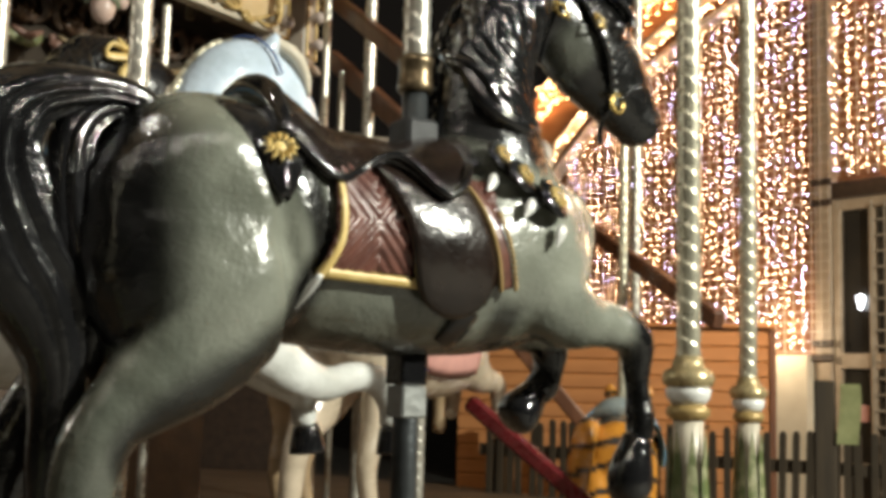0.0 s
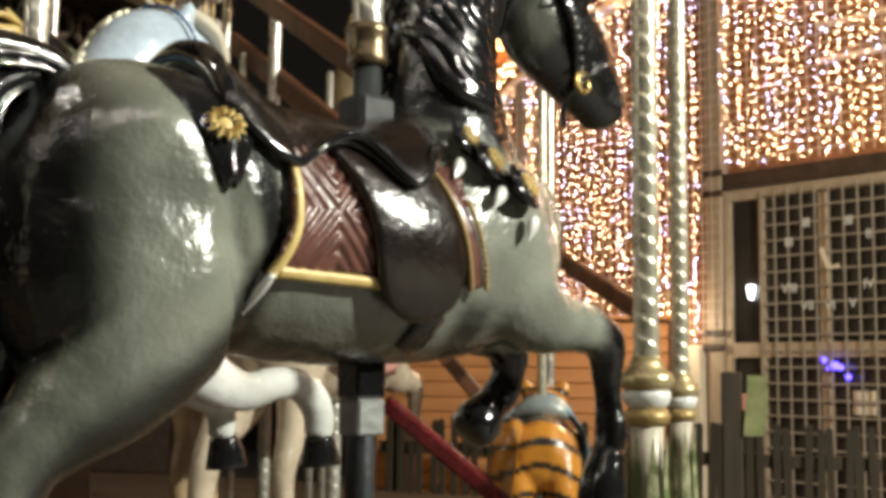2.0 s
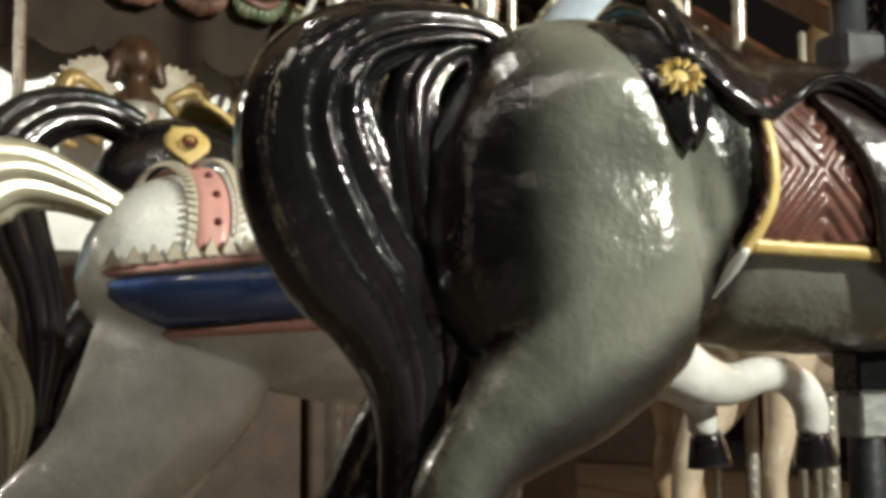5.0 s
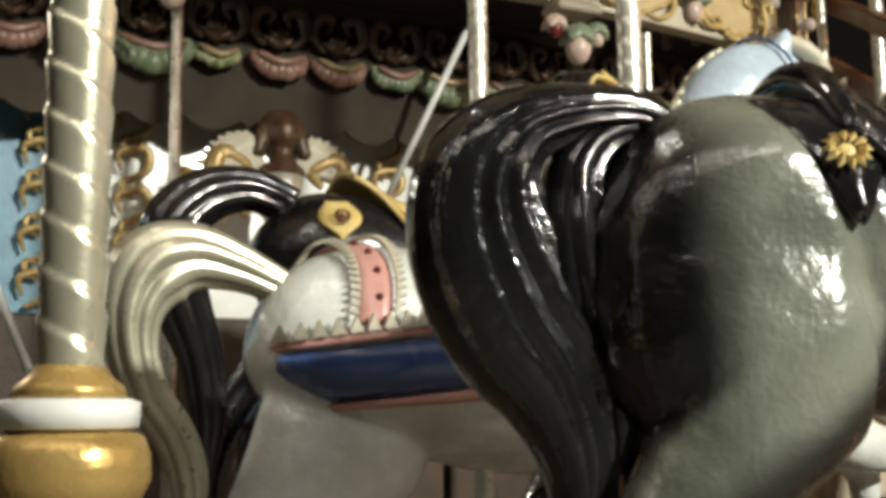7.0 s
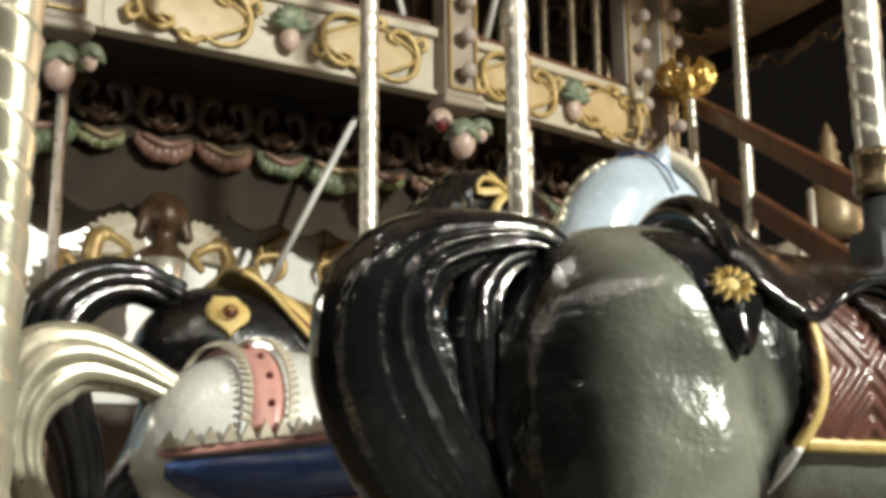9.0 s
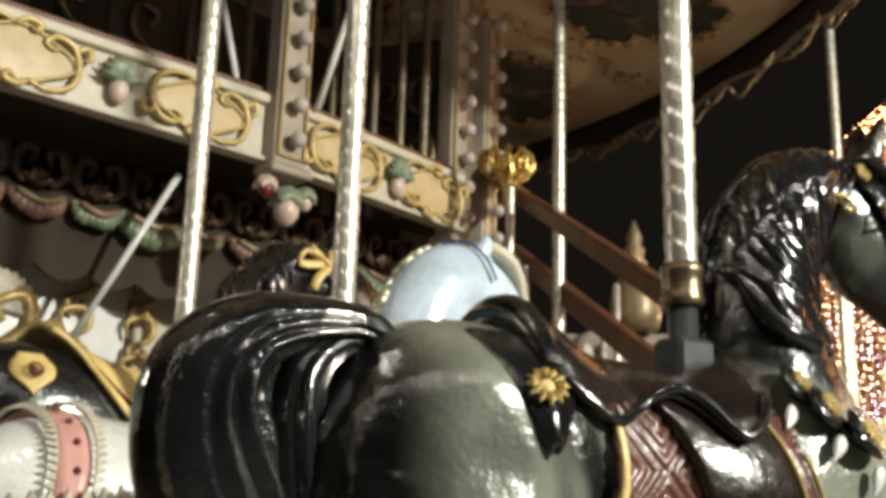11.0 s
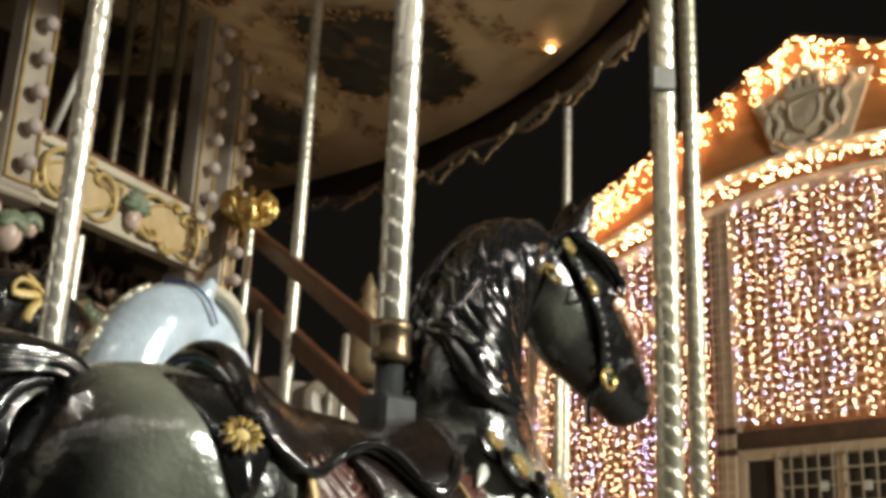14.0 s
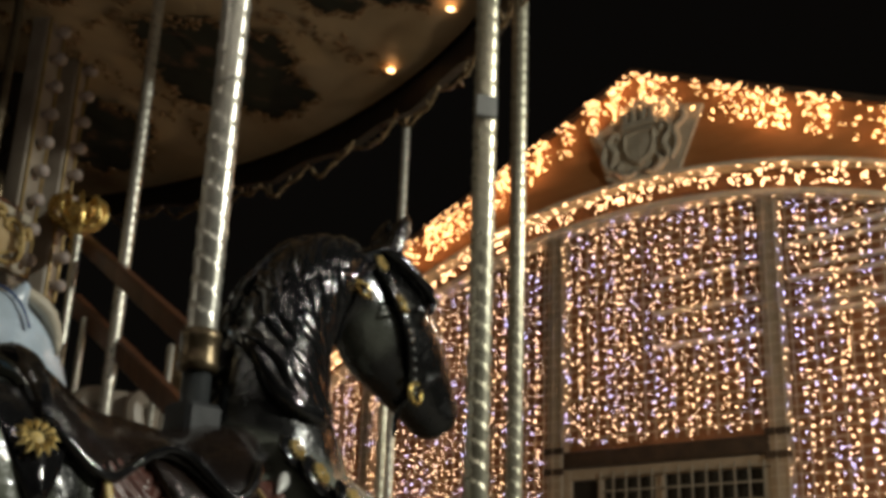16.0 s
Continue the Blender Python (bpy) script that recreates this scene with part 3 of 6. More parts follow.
def medallion(parent, x, z, w, h):
    bm = bmesh.new()
    ring = [(x + w * math.cos(a) * (1 + 0.06 * math.cos(4 * a)), -0.018, z + h * 0.96 * math.sin(a) * (1 + 0.10 * math.cos(4 * a))) for a in (2 * math.pi * k / 28 for k in range(28))]
    c = bm.verts.new((x, -0.028, z))
    vs = [bm.verts.new(p) for p in ring]
    for i in range(28):
        bm.faces.new((vs[i], vs[(i + 1) % 28], c))
    field = part("medallion", bm, PEACH, parent, "peach painted medallion")
    bm = bmesh.new()
    tube(bm, [(px, -0.026, pz) for px, _, pz in ring] + [(ring[0][0], -0.026, ring[0][2]), (ring[1][0], -0.026, ring[1][2])], 0.007, 7, up=(0, 1, 0))
    for sx, sz in ((-1, 1), (1, -1)):
        big = [(0.15, 0.98), (0.55, 1.18), (0.98, 0.80), (1.10, 0.0), (0.95, -0.75), (0.62, -0.95), (0.42, -0.62), (0.60, -0.42), (0.74, -0.60)]
        scroll(bm, [(x + sx * w * u, -0.032, z + sz * h * v) for u, v in big], 0.0095, 8)
        tail = [(1.0, -0.55), (1.22, -0.85), (1.30, -0.45), (1.18, -0.35)]
        scroll(bm, [(x + sx * w * u, -0.034, z + sz * h * v) for u, v in tail], 0.009, 8)
        curl_up = [(0.18, 1.0), (-0.05, 1.28), (-0.28, 1.15), (-0.20, 0.92), (-0.08, 1.04)]
        scroll(bm, [(x + sx * w * u, -0.036, z + sz * h * v) for u, v in curl_up], 0.010, 8)
    part("gilt_frame", bm, OLDGILT, field, "carved gilt scrolls")


def grotesque(parent, x, z, r):
    """A small carved ornament: leaves over a rounded fruit, plain."""
    bm = bmesh.new()
    for k in range(9):
        a = math.pi * (0.05 + 0.9 * k / 8)
        tube(bm, [(x, -0.03, z), (x + r * 0.6 * math.cos(a), -0.06, z + r * 0.8 * math.sin(a)), (x + r * 1.05 * math.cos(a), -0.05, z + r * 1.15 * math.sin(a))], [0.03, 0.026, 0.006], 7, 0.6)
    part("leaf_ornament", bm, GREEN, parent, "green carved leaves")
    bm = bmesh.new()
    ball(bm, (x, -0.035, z - r * 0.35), r * 0.55, 10, (0.85, 0.7, 1.15))
    part("fruit_ornament", bm, PALEPINK, parent, "pink carved fruit")


def cornice(a, b, marks, top):
    L = (b - a).length
    c = thing("cornice", facing(a, b), "white painted cornice with gilt medallions under the upper deck", "cornice", "cornices", "structure")
    bm = bmesh.new()
    box(bm, (0, 0, 3.192), (L, 0.06, top), 0.004)
    part("board", bm, CREAM, c, smooth=False)
    bm = bmesh.new()
    box(bm, (0, -0.022, 3.188), (L, -0.001, 3.208), 0.004)
    box(bm, (0, -0.03, top - 0.03), (L, -0.001, top + 0.01), 0.006)
    part("moulding", bm, CREAM, c, smooth=False)
    bm = bmesh.new()
    box(bm, (0, 0.02, top + 0.012), (L, 0.10, top + 0.055), 0.006)
    part("red_rail", bm, OAK, c, "dark red rail", smooth=False)
    for kind, x in marks:
        if kind == "m":
            medallion(c, x, 3.318, 0.185, 0.095)
        else:
            grotesque(c, x, 3.312, 0.085)
    return c


cornice(C1, C2, (("m", 0.31), ("g", 0.665), ("m", 1.0)), 3.455)
cornice(C2, C3, (("m", 0.30), ("g", 0.614), ("m", 0.85)), 3.455)
cornice(C0, C1, (("m", 0.40), ("g", 0.80), ("m", 1.10)), 3.455)


def bulb_post(at, turn, drop=True, tall=2.4):
    p = thing("bulb_post", Matrix.Translation(at) @ pose(0, 0, 0, 0, 0, turn), "cream column with rows of unlit frosted bulbs", "column", "bulb columns")
    bm = bmesh.new()
    box(bm, (-0.075, -0.07, 3.175), (0.075, 0.02, 3.12 + tall), 0.008)
    part("shaft", bm, POSTPAINT, p, smooth=False)
    bm = bmesh.new()
    for x in (-0.066, 0.056):
        box(bm, (x, -0.085, 3.20), (x + 0.012, -0.071, 3.1 + tall), 0.003)
    box(bm, (-0.054, -0.085, 3.20), (0.055, -0.071, 3.212), 0.003)
    part("gilt_edge", bm, GILT, p, smooth=False)
    bm = bmesh.new()
    box(bm, (-0.10, -0.10, 3.13), (0.10, 0.03, 3.163), 0.008)
    box(bm, (-0.088, -0.09, 3.164), (0.088, 0.025, 3.174), 0.003)
    part("foot", bm, POSTPAINT, p, smooth=False)
    base = bmesh.new()
    lathe(base, [(-0.012, 0.016), (0.0, 0.018), (0.014, 0.026), (0.036, 0.034), (0.056, 0.026), (0.066, 0.006)], 12)
    bmesh.ops.rotate(base, verts=base.verts, cent=(0, 0, 0), matrix=Matrix.Rotation(radians(90), 3, "X"))
    first = part("bulb", base, PEARL, p, "frosted round bulb")
    first.location = (0, -0.085, 3.27)
    for i in range(1, int(tall / 0.145)):
        o = first.copy()
        o.location = (0, -0.085, 3.27 + i * 0.145)
        scene.collection.objects.link(o)
    if drop:
        for x, y, z, r, mat in ((0.0, -0.07, 3.035, 0.068, GREEN), (-0.095, -0.06, 3.075, 0.050, PALEPINK), (0.092, -0.06, 3.07, 0.050, GREEN)):
            bm = bmesh.new()
            rings = []
            for i in range(7):
                f = i / 6
                rings.append([(x + r * math.sin(0.5 * math.pi * (0.08 + 0.92 * f)) * (1 + 0.10 * f * math.cos(5 * w)) * math.cos(w), y + r * math.sin(0.5 * math.pi * (0.08 + 0.92 * f)) * (1 + 0.10 * f * math.cos(5 * w)) * math.sin(w),
                               z + r * math.cos(0.5 * math.pi * f) * 0.8 - 0.30 * r * f * (1 + 0.6 * math.cos(5 * w))) for w in (2 * math.pi * k / 30 for k in range(30))])
            loft(bm, rings)
            part("drop_leaves", bm, mat, p, "carved leaf cap")
        for x, y, z, r, sz in ((0, -0.07, 2.995, 0.055, 1.25), (-0.095, -0.065, 3.055, 0.030, 1.2), (0.092, -0.065, 3.045, 0.030, 1.2)):
            bm = bmesh.new()
            ball(bm, (x, y, z), r, 14, (0.9, 0.9, sz))
            part("drop_fruit", bm, RED if x < -0.05 else PALEPINK, p, "carved fruit")
    return p


bulb_post(C1 + Vector((-0.095, -0.10, 0)), 48)
bulb_post(C2 + Vector((-0.025, -0.035, 0)), 52)
bulb_post(C3 + Vector((-0.07, 0.07, 0)), 62, False)
bulb_post(C3 + Vector((0.03, 0.42, 0)), 75, False, 1.9)

# the soffit behind the cornice, its shade painted as dark umber
inward = Vector((-0.76, 0.65, 0))
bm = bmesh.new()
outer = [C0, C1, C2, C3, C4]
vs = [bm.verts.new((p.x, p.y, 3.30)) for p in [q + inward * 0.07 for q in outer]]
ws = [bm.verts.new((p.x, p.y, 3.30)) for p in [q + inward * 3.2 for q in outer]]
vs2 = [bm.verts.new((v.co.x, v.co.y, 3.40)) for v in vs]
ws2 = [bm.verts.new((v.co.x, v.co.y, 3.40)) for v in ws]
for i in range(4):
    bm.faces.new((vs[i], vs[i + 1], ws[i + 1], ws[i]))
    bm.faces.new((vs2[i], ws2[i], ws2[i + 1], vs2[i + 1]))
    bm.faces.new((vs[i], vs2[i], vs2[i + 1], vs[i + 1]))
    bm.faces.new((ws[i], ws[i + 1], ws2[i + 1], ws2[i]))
tagged(part("upper_deck_ceiling", bm, SHADOWCLOTH, smooth=False), "underside of the upper deck, its shade painted dark brown", "ceiling", kind="structure")

# dark panelling of the upper deck, with faint gilt carving
for ua, ub in ((C0 + inward * 1.05, C1 + inward * 1.05), (C1 + inward * 1.05, C2 + inward * 1.05), (C2 + inward * 1.05, C3 + inward * 1.05), (C3 + inward * 1.05, C3 + Vector((0.02, 0.52, 0)))):
    long = (ub - ua).length
    deck = thing("upper_panelling", facing(ua, ub), "dark red-brown panelling of the upper deck with dull carving", "panelling", "upper panelling", "structure")
    for k in range(4):
        bm = bmesh.new()
        box(bm, (long * k / 4 + 0.004, 0.0, 3.402), (long * (k + 1) / 4 - 0.004, 0.05, 4.46), 0.008)
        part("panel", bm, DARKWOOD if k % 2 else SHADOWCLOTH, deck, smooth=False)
        x = long * (k + 0.5) / 4
        bm = bmesh.new()
        scroll(bm, [(x - 0.07, -0.02, 3.62), (x + 0.06, -0.04, 3.70), (x + 0.05, -0.04, 3.86), (x - 0.05, -0.04, 3.84), (x - 0.02, -0.03, 3.76)], 0.022)
        scroll(bm, [(x + 0.06, -0.02, 3.98), (x - 0.06, -0.04, 4.06), (x - 0.05, -0.04, 4.20), (x + 0.05, -0.04, 4.18), (x + 0.02, -0.03, 4.10)], 0.022)
        part("gilt_scroll", bm, BRONZE, deck, "dull gilt scroll")

# central panels: cream boards with gilt columns
D0 = C1 + Vector((-0.7612, 0.6485, 0)) * 0.85
DIR = (C2 - C1).normalized()
DRUM = facing(D0, D0 + DIR)
drum = thing("centre_panelling", DRUM, "cream panelling of the carousel centre with gilt carving", "panelling", kind="structure")
for x0, mat in ((-3.10, CREAM), (-1.65, PALEBLUE), (-0.20, WHITE), (1.25, CREAM)):
    bm = bmesh.new()
    box(bm, (x0, 0.0, 2.02), (x0 + 1.42, 0.05, 3.29), 0.006)
    part("panel", bm, mat, drum, smooth=False)
    bm = bmesh.new()
    box(bm, (x0, -0.03, FLOOR), (x0 + 1.42, 0.05, 2.015), 0.006)
    part("dado", bm, DARKWOOD, drum, "dark timber dado", smooth=False)
for x in (-0.44, -0.10, 0.96, 1.25, 2.4):
    bm = bmesh.new()
    for k in range(6):
        z = 2.12 + k * 0.165
        scroll(bm, [(x - 0.03, -0.03, z - 0.08), (x + 0.06, -0.05, z - 0.03), (x + 0.05, -0.05, z + 0.05), (x - 0.05, -0.05, z + 0.03), (x - 0.04, -0.04, z - 0.04)], 0.013)
        ball(bm, (x + 0.03, -0.05, z + 0.07), 0.018, 8)
        scroll(bm, [(x + 0.01, -0.03, z + 0.02), (x - 0.035, -0.05, z + 0.05), (x - 0.03, -0.05, z + 0.09), (x + 0.005, -0.04, z + 0.08)], 0.009)
    part("gilt_column", bm, GILT, drum, "carved gilt column")
# scalloped valance and the swags above it
VAL = facing(C1 + Vector((-0.7612, 0.6485, 0)) * 0.6, C1 + Vector((-0.7612, 0.6485, 0)) * 0.6 + DIR)
val = thing("scalloped_valance", VAL, "dark umber scalloped valance hanging below the deck ceiling", "valance", kind="structure")
bm = bmesh.new()
rows = []
for k in range(200):
    x = -2.6 + 5.6 * k / 199
    zb = 2.772 - 0.055 * abs(math.sin(math.pi * (x - 0.05) / 0.215)) ** 0.7
    rows.append([(x, 0.0, zb), (x, 0.0, 3.295), (x, 0.02, 3.295), (x, 0.02, zb)])
grid(bm, rows, True)
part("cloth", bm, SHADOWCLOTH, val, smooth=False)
frieze = random.Random(8)
for k in range(22):
    x = -2.535 + k * 0.245
    # Swag tints carry the frieze's shadow in their colour.
    tint, words = ((SHADESAGE, "green"), (OLIVE, "green and gilt"), (SHADEROSE, "shaded rose"), (SHADEROSE, "shaded rose"), (SHADESAGE, "green"))[k % 5]
    big = (1.25, 0.75, 0.95, 0.95, 0.85)[k % 5]
    bm = bmesh.new()
    for j in range(11):
        w = math.pi * j / 10
        r = (0.022 + 0.020 * math.sin(w)) * big
        ball(bm, (x + 0.105 * big * math.cos(w), -0.045 - 0.02 * math.sin(w), 3.015 - 0.060 * big * math.sin(w) + frieze.uniform(-0.006, 0.006)), r, 8, (1, 0.9, frieze.uniform(0.85, 1.15)))
    part("swag", bm, tint, val, words + " carved swag")
    bm = bmesh.new()
    tube(bm, spline([(x - 0.10 * big, -0.085, 3.02), (x, -0.095, 2.985), (x + 0.10 * big, -0.085, 3.02)], 9), [0.006, 0.012, 0.015, 0.017, 0.018, 0.017, 0.015, 0.012, 0.006], 7)
    part("swag_ribbon", bm, OLDGOLD if k % 2 else SHADEROSE, val, "pale ribbon along the swag")
    for sx in (-1, 1):
        bm = bmesh.new()
        scroll(bm, [(x + sx * 0.05, -0.03, 3.07), (x + sx * 0.105, -0.05, 3.12), (x + sx * 0.085, -0.05, 3.20), (x + sx * 0.03, -0.05, 3.19), (x + sx * 0.05, -0.04, 3.14)], 0.018)
        part("curl", bm, DARKWOOD, val, "dark carved scroll")
    bm = bmesh.new()
    for j in range(5):
        w = radians(30 + 30 * j)
        tube(bm, [(x, -0.03, 3.055), (x + 0.05 * math.cos(w), -0.06, 3.055 + 0.055 * math.sin(w)), (x + 0.085 * math.cos(w), -0.05, 3.055 + 0.095 * math.sin(w))], [0.02, 0.022, 0.005], 7, 0.6)
    part("leaf_crest", bm, SKINBROWN, val, "brown carved leaves")
for p, q in (((-1.80, 4.737, 3.15), (-2.145, 4.673, 2.466)), ((-1.286, 4.85, 3.46), (-1.12, 4.75, 3.95)), ((-1.596, 4.82, 3.46), (-1.70, 4.71, 4.0)), ((-2.95, 3.27, 2.40), (-2.781, 3.464, 1.785))):
    bm = bmesh.new()
    tube(bm, [p, q], 0.014, 8)
    tagged(part("brace", bm, WHITE), "thin white steel brace", "brace", "braces")
SHIFT = pose(-0.305, -0.03, -0.238)
bm = bmesh.new()
for x in (0.45, 0.92):
    s = 1 if x > 0.7 else -1
    scroll(bm, [(0.70 + s * 0.12, -0.06, 2.62), (0.70 + s * 0.25, -0.08, 2.72), (0.70 + s * 0.23, -0.08, 2.84), (0.70 + s * 0.13, -0.07, 2.80), (0.70 + s * 0.17, -0.07, 2.74)], 0.026, 9)
    scroll(bm, [(0.70 + s * 0.2, -0.06, 2.60), (0.70 + s * 0.38, -0.08, 2.66), (0.70 + s * 0.36, -0.07, 2.76), (0.70 + s * 0.30, -0.07, 2.70)], 0.02, 9)
gilt = part("gilt_scroll", bm, GILT, val, "gilt scrolls round the bust")
gilt.matrix_basis = SHIFT
bm = bmesh.new()
lathe(bm, [(2.62, 0.07), (2.64, 0.085), (2.70, 0.075), (2.76, 0.085), (2.78, 0.06)], 18, (0.70, -0.10))
plinth = part("bust_plinth", bm, NICKEL, val, "silvered plinth")
plinth.matrix_basis = SHIFT
# plain carved bust
bm = bmesh.new()
ball(bm, (0.70, -0.12, 2.93), 0.062, 14, (0.85, 0.9, 1.12))
ball(bm, (0.70, -0.08, 2.955), 0.082, 14, (1.05, 0.8, 0.95))
for d in (-1, 1):
    for k in range(4):
        ball(bm, (0.70 + d * (0.072 + 0.006 * k), -0.09, 2.945 - 0.028 * k), 0.030, 10)
tube(bm, [(0.62, -0.10, 2.77), (0.70, -0.115, 2.80), (0.78, -0.10, 2.77)], [0.03, 0.05, 0.03], 12)
tube(bm, [(0.70, -0.11, 2.76), (0.70, -0.11, 2.84), (0.70, -0.11, 2.90)], [0.075, 0.04, 0.032], 12)
me = skin(bm, 0.012, 4)
bust = skinned("bust", me, SKINBROWN, None)
bust.matrix_basis = VAL @ SHIFT
tagged(bust, "dark brown carved bust on a silvered plinth", "bust")
bm = bmesh.new()
for s in (-1, 1):
    for k in range(8):
        a = radians(-8 + k * 10)
        L = 0.27 - 0.016 * k
        tube(bm, [(0.70 + s * 0.06, -0.05, 2.80), (0.70 + s * (0.06 + 0.6 * L * math.cos(a)), -0.07, 2.80 + 0.6 * L * math.sin(a)), (0.70 + s * (0.06 + L * math.cos(a)), -0.05, 2.80 + L * math.sin(a))], [0.026, 0.040, 0.018], 8, 0.5)
wing = skinned("feather_carving", skin(bm, 0.008, 4), CREAM, None)
wing.matrix_basis = VAL @ SHIFT
tagged(wing, "cream carved feather fans on the panelling", "carving")


# ---- upper canopy ----
CAN = Vector((-3.07, 4.19, 0))
ceil = thing("canopy_ceiling", Matrix.Translation(CAN), "round painted canopy ceiling with dark oval scenes", "canopy", kind="structure")
m = surface("painted_canopy", (0.68, 0.54, 0.35), (0.52, 0.39, 0.23), rough=0.6, scale=3.5, bump=0.1, dirt=0.3)
bm = bmesh.new()
rings = [[(r * math.cos(2 * math.pi * k / 96), r * math.sin(2 * math.pi * k / 96), z) for k in range(96)] for r, z in ((2.0, 4.52), (2.4, 4.50), (2.9, 4.47), (3.4, 4.42), (3.8, 4.36), (4.15, 4.30), (4.19, 4.34), (2.0, 4.62))]
grid(bm, rings, True)
part("ceiling_sheet", bm, m, ceil)
scene_paint = surface("dark_scene_paint", (0.045, 0.052, 0.042), (0.22, 0.13, 0.085), rough=0.6, scale=7, bump=0.05, sharp=0.60, spread=0.06)
ORN = surface("ochre_ornament_paint", (0.24, 0.13, 0.055), (0.42, 0.28, 0.15), rough=0.55, scale=14, bump=0.2)


def on_ceiling(r, w, drop=0.004):
    z = np.interp(r, [2.0, 2.4, 2.9, 3.4, 3.8, 4.15], [4.52, 4.50, 4.47, 4.42, 4.36, 4.30])
    return (r * math.cos(w), r * math.sin(w), float(z) - drop)


curl = random.Random(31)
for sector in range(-4, 5):
    wc = radians(27.6 + sector * 20.4)
    for rc, hr, hw in ((3.46, 0.45, 0.100), (2.42, 0.24, 0.085)):
        bm = bmesh.new()
        n = 96
        rim = []
        for k in range(n):
            a = 2 * math.pi * k / n
            g = 1 + 0.09 * math.cos(4 * a + 0.5 * sector) + 0.06 * math.sin(7 * a + sector) + 0.05 * math.sin(17 * a + 2 * sector) + 0.035 * math.sin(29 * a)
            rim.append((rc + hr * g * math.sin(a), wc + hw * g * 1.15 * math.cos(a)))
        c = bm.verts.new(on_ceiling(rc, wc, 0.012))
        rings = [[bm.verts.new(on_ceiling(rc + (r - rc) * f, wc + (w - wc) * f, 0.012)) for r, w in rim] for f in (0.35, 0.7, 1.0)]
        for k in range(n):
            bm.faces.new((rings[0][k], rings[0][(k + 1) % n], c))
            for q in (0, 1):
                bm.faces.new((rings[q][k], rings[q + 1][k], rings[q + 1][(k + 1) % n], rings[q][(k + 1) % n]))
        pic = part("painted_scene", bm, scene_paint, ceil, "dark painted oval scene")
        bm = bmesh.new()
        for k in range(n):
            r, w = rim[k]
            a = Vector(on_ceiling(r, w, 0.022))
            for rep in range(2):
                b = a + Vector((curl.uniform(-0.05, 0.05), curl.uniform(-0.05, 0.05), 0))
                tube(bm, [a, (a + b) / 2 + Vector((curl.uniform(-0.02, 0.02), curl.uniform(-0.02, 0.02), -0.004)), b], [0.006, curl.uniform(0.007, 0.018), 0.004], 5, 0.4)
        part("scroll_border", bm, ORN, pic, "ochre scrolled border")
    bm = bmesh.new()
    for k in range(110):
        a = wc + 0.178 + curl.uniform(-0.022, 0.022)
        rad = curl.uniform(2.3, 4.05)
        p = Vector(on_ceiling(rad, a, 0.012))
        q = Vector(on_ceiling(rad + curl.uniform(-0.05, 0.05), a + curl.uniform(-0.012, 0.012), 0.012))
        tube(bm, [p, (p + q) / 2 + Vector((curl.uniform(-0.02, 0.02), curl.uniform(-0.02, 0.02), 0)), q], [0.005, curl.uniform(0.008, 0.016), 0.004], 5, 0.5)
    for k in range(40):
        w0 = wc + curl.uniform(-0.17, 0.17)
        p = Vector(on_ceiling(2.86 + curl.uniform(-0.05, 0.05), w0, 0.012))
        q = Vector(on_ceiling(2.86 + curl.uniform(-0.05, 0.05), w0 + curl.uniform(-0.015, 0.015), 0.012))
        tube(bm, [p, (p + q) / 2, q], [0.005, curl.uniform(0.008, 0.016), 0.004], 5, 0.5)
    part("ornament_band", bm, ORN, ceil, "ochre painted ornament band")
bm = bmesh.new()
rows = []
for k in range(193):
    w = 2 * math.pi * k / 192
    rows.append([(4.19 * math.cos(w), 4.19 * math.sin(w), z) for z in (4.15 + 0.05 * abs(math.sin(w * 20)), 4.75)] + [(4.24 * math.cos(w), 4.24 * math.sin(w), z) for z in (4.75, 4.15 + 0.05 * abs(math.sin(w * 20)))])
grid(bm, rows, True)
part("rounding_board", bm, NIGHTWOOD, ceil, "dark rounding board round the canopy", smooth=False)
for k in range(26):
    w = radians(-70 + k * 5.6)
    bm = bmesh.new()
    drops = [4.17 - curl.uniform(0.0, 0.03), 4.12 - curl.uniform(0.0, 0.04), 4.12 - curl.uniform(-0.02, 0.04), 4.09 - curl.uniform(0.0, 0.05), 4.15 - curl.uniform(0.0, 0.03)]
    pts = spline([(4.17 * math.cos(w + f), 4.17 * math.sin(w + f), z) for f, z in zip((0.0, 0.022, 0.045, 0.07, 0.095), drops)], 16)
    tube(bm, pts, [0.005 + 0.008 * curl.random() for i in range(16)], 6)
    for i in range(9):
        p = Vector(pts[curl.randrange(2, 14)])
        q = p + Vector((curl.uniform(-0.03, 0.03), curl.uniform(-0.03, 0.03), curl.uniform(-0.02, 0.065)))
        tube(bm, [p, (p + q) / 2, q], [0.005, curl.uniform(0.007, 0.014), 0.003], 5, 0.5)
    part("festoon", bm, OLDGOLD, ceil, "pale carved festoon")
bm = bmesh.new()
ball(bm, (0, 0, 0), 0.012, 10, (1.6, 1, 0.8))
for w in (17.3, 8.2):
    o = part("canopy_lamp", bm.copy(), WARMER, ceil, "small lit amber canopy lamp")
    o.location = (4.03 * math.cos(radians(w)), 4.03 * math.sin(radians(w)), 4.295)
bm.free()


# ---- the upper deck's poles and the stair ----
def pole(x, y, z0, z1, r, pitch, mat, label, per=10, seg=20, hand=1):
    bm = bmesh.new()
    twisted(bm, x, y, z0, z1, r, pitch, per, seg, hand)
    return tagged(part("twisted_pole", bm, mat), label, "pole", "twisted poles")


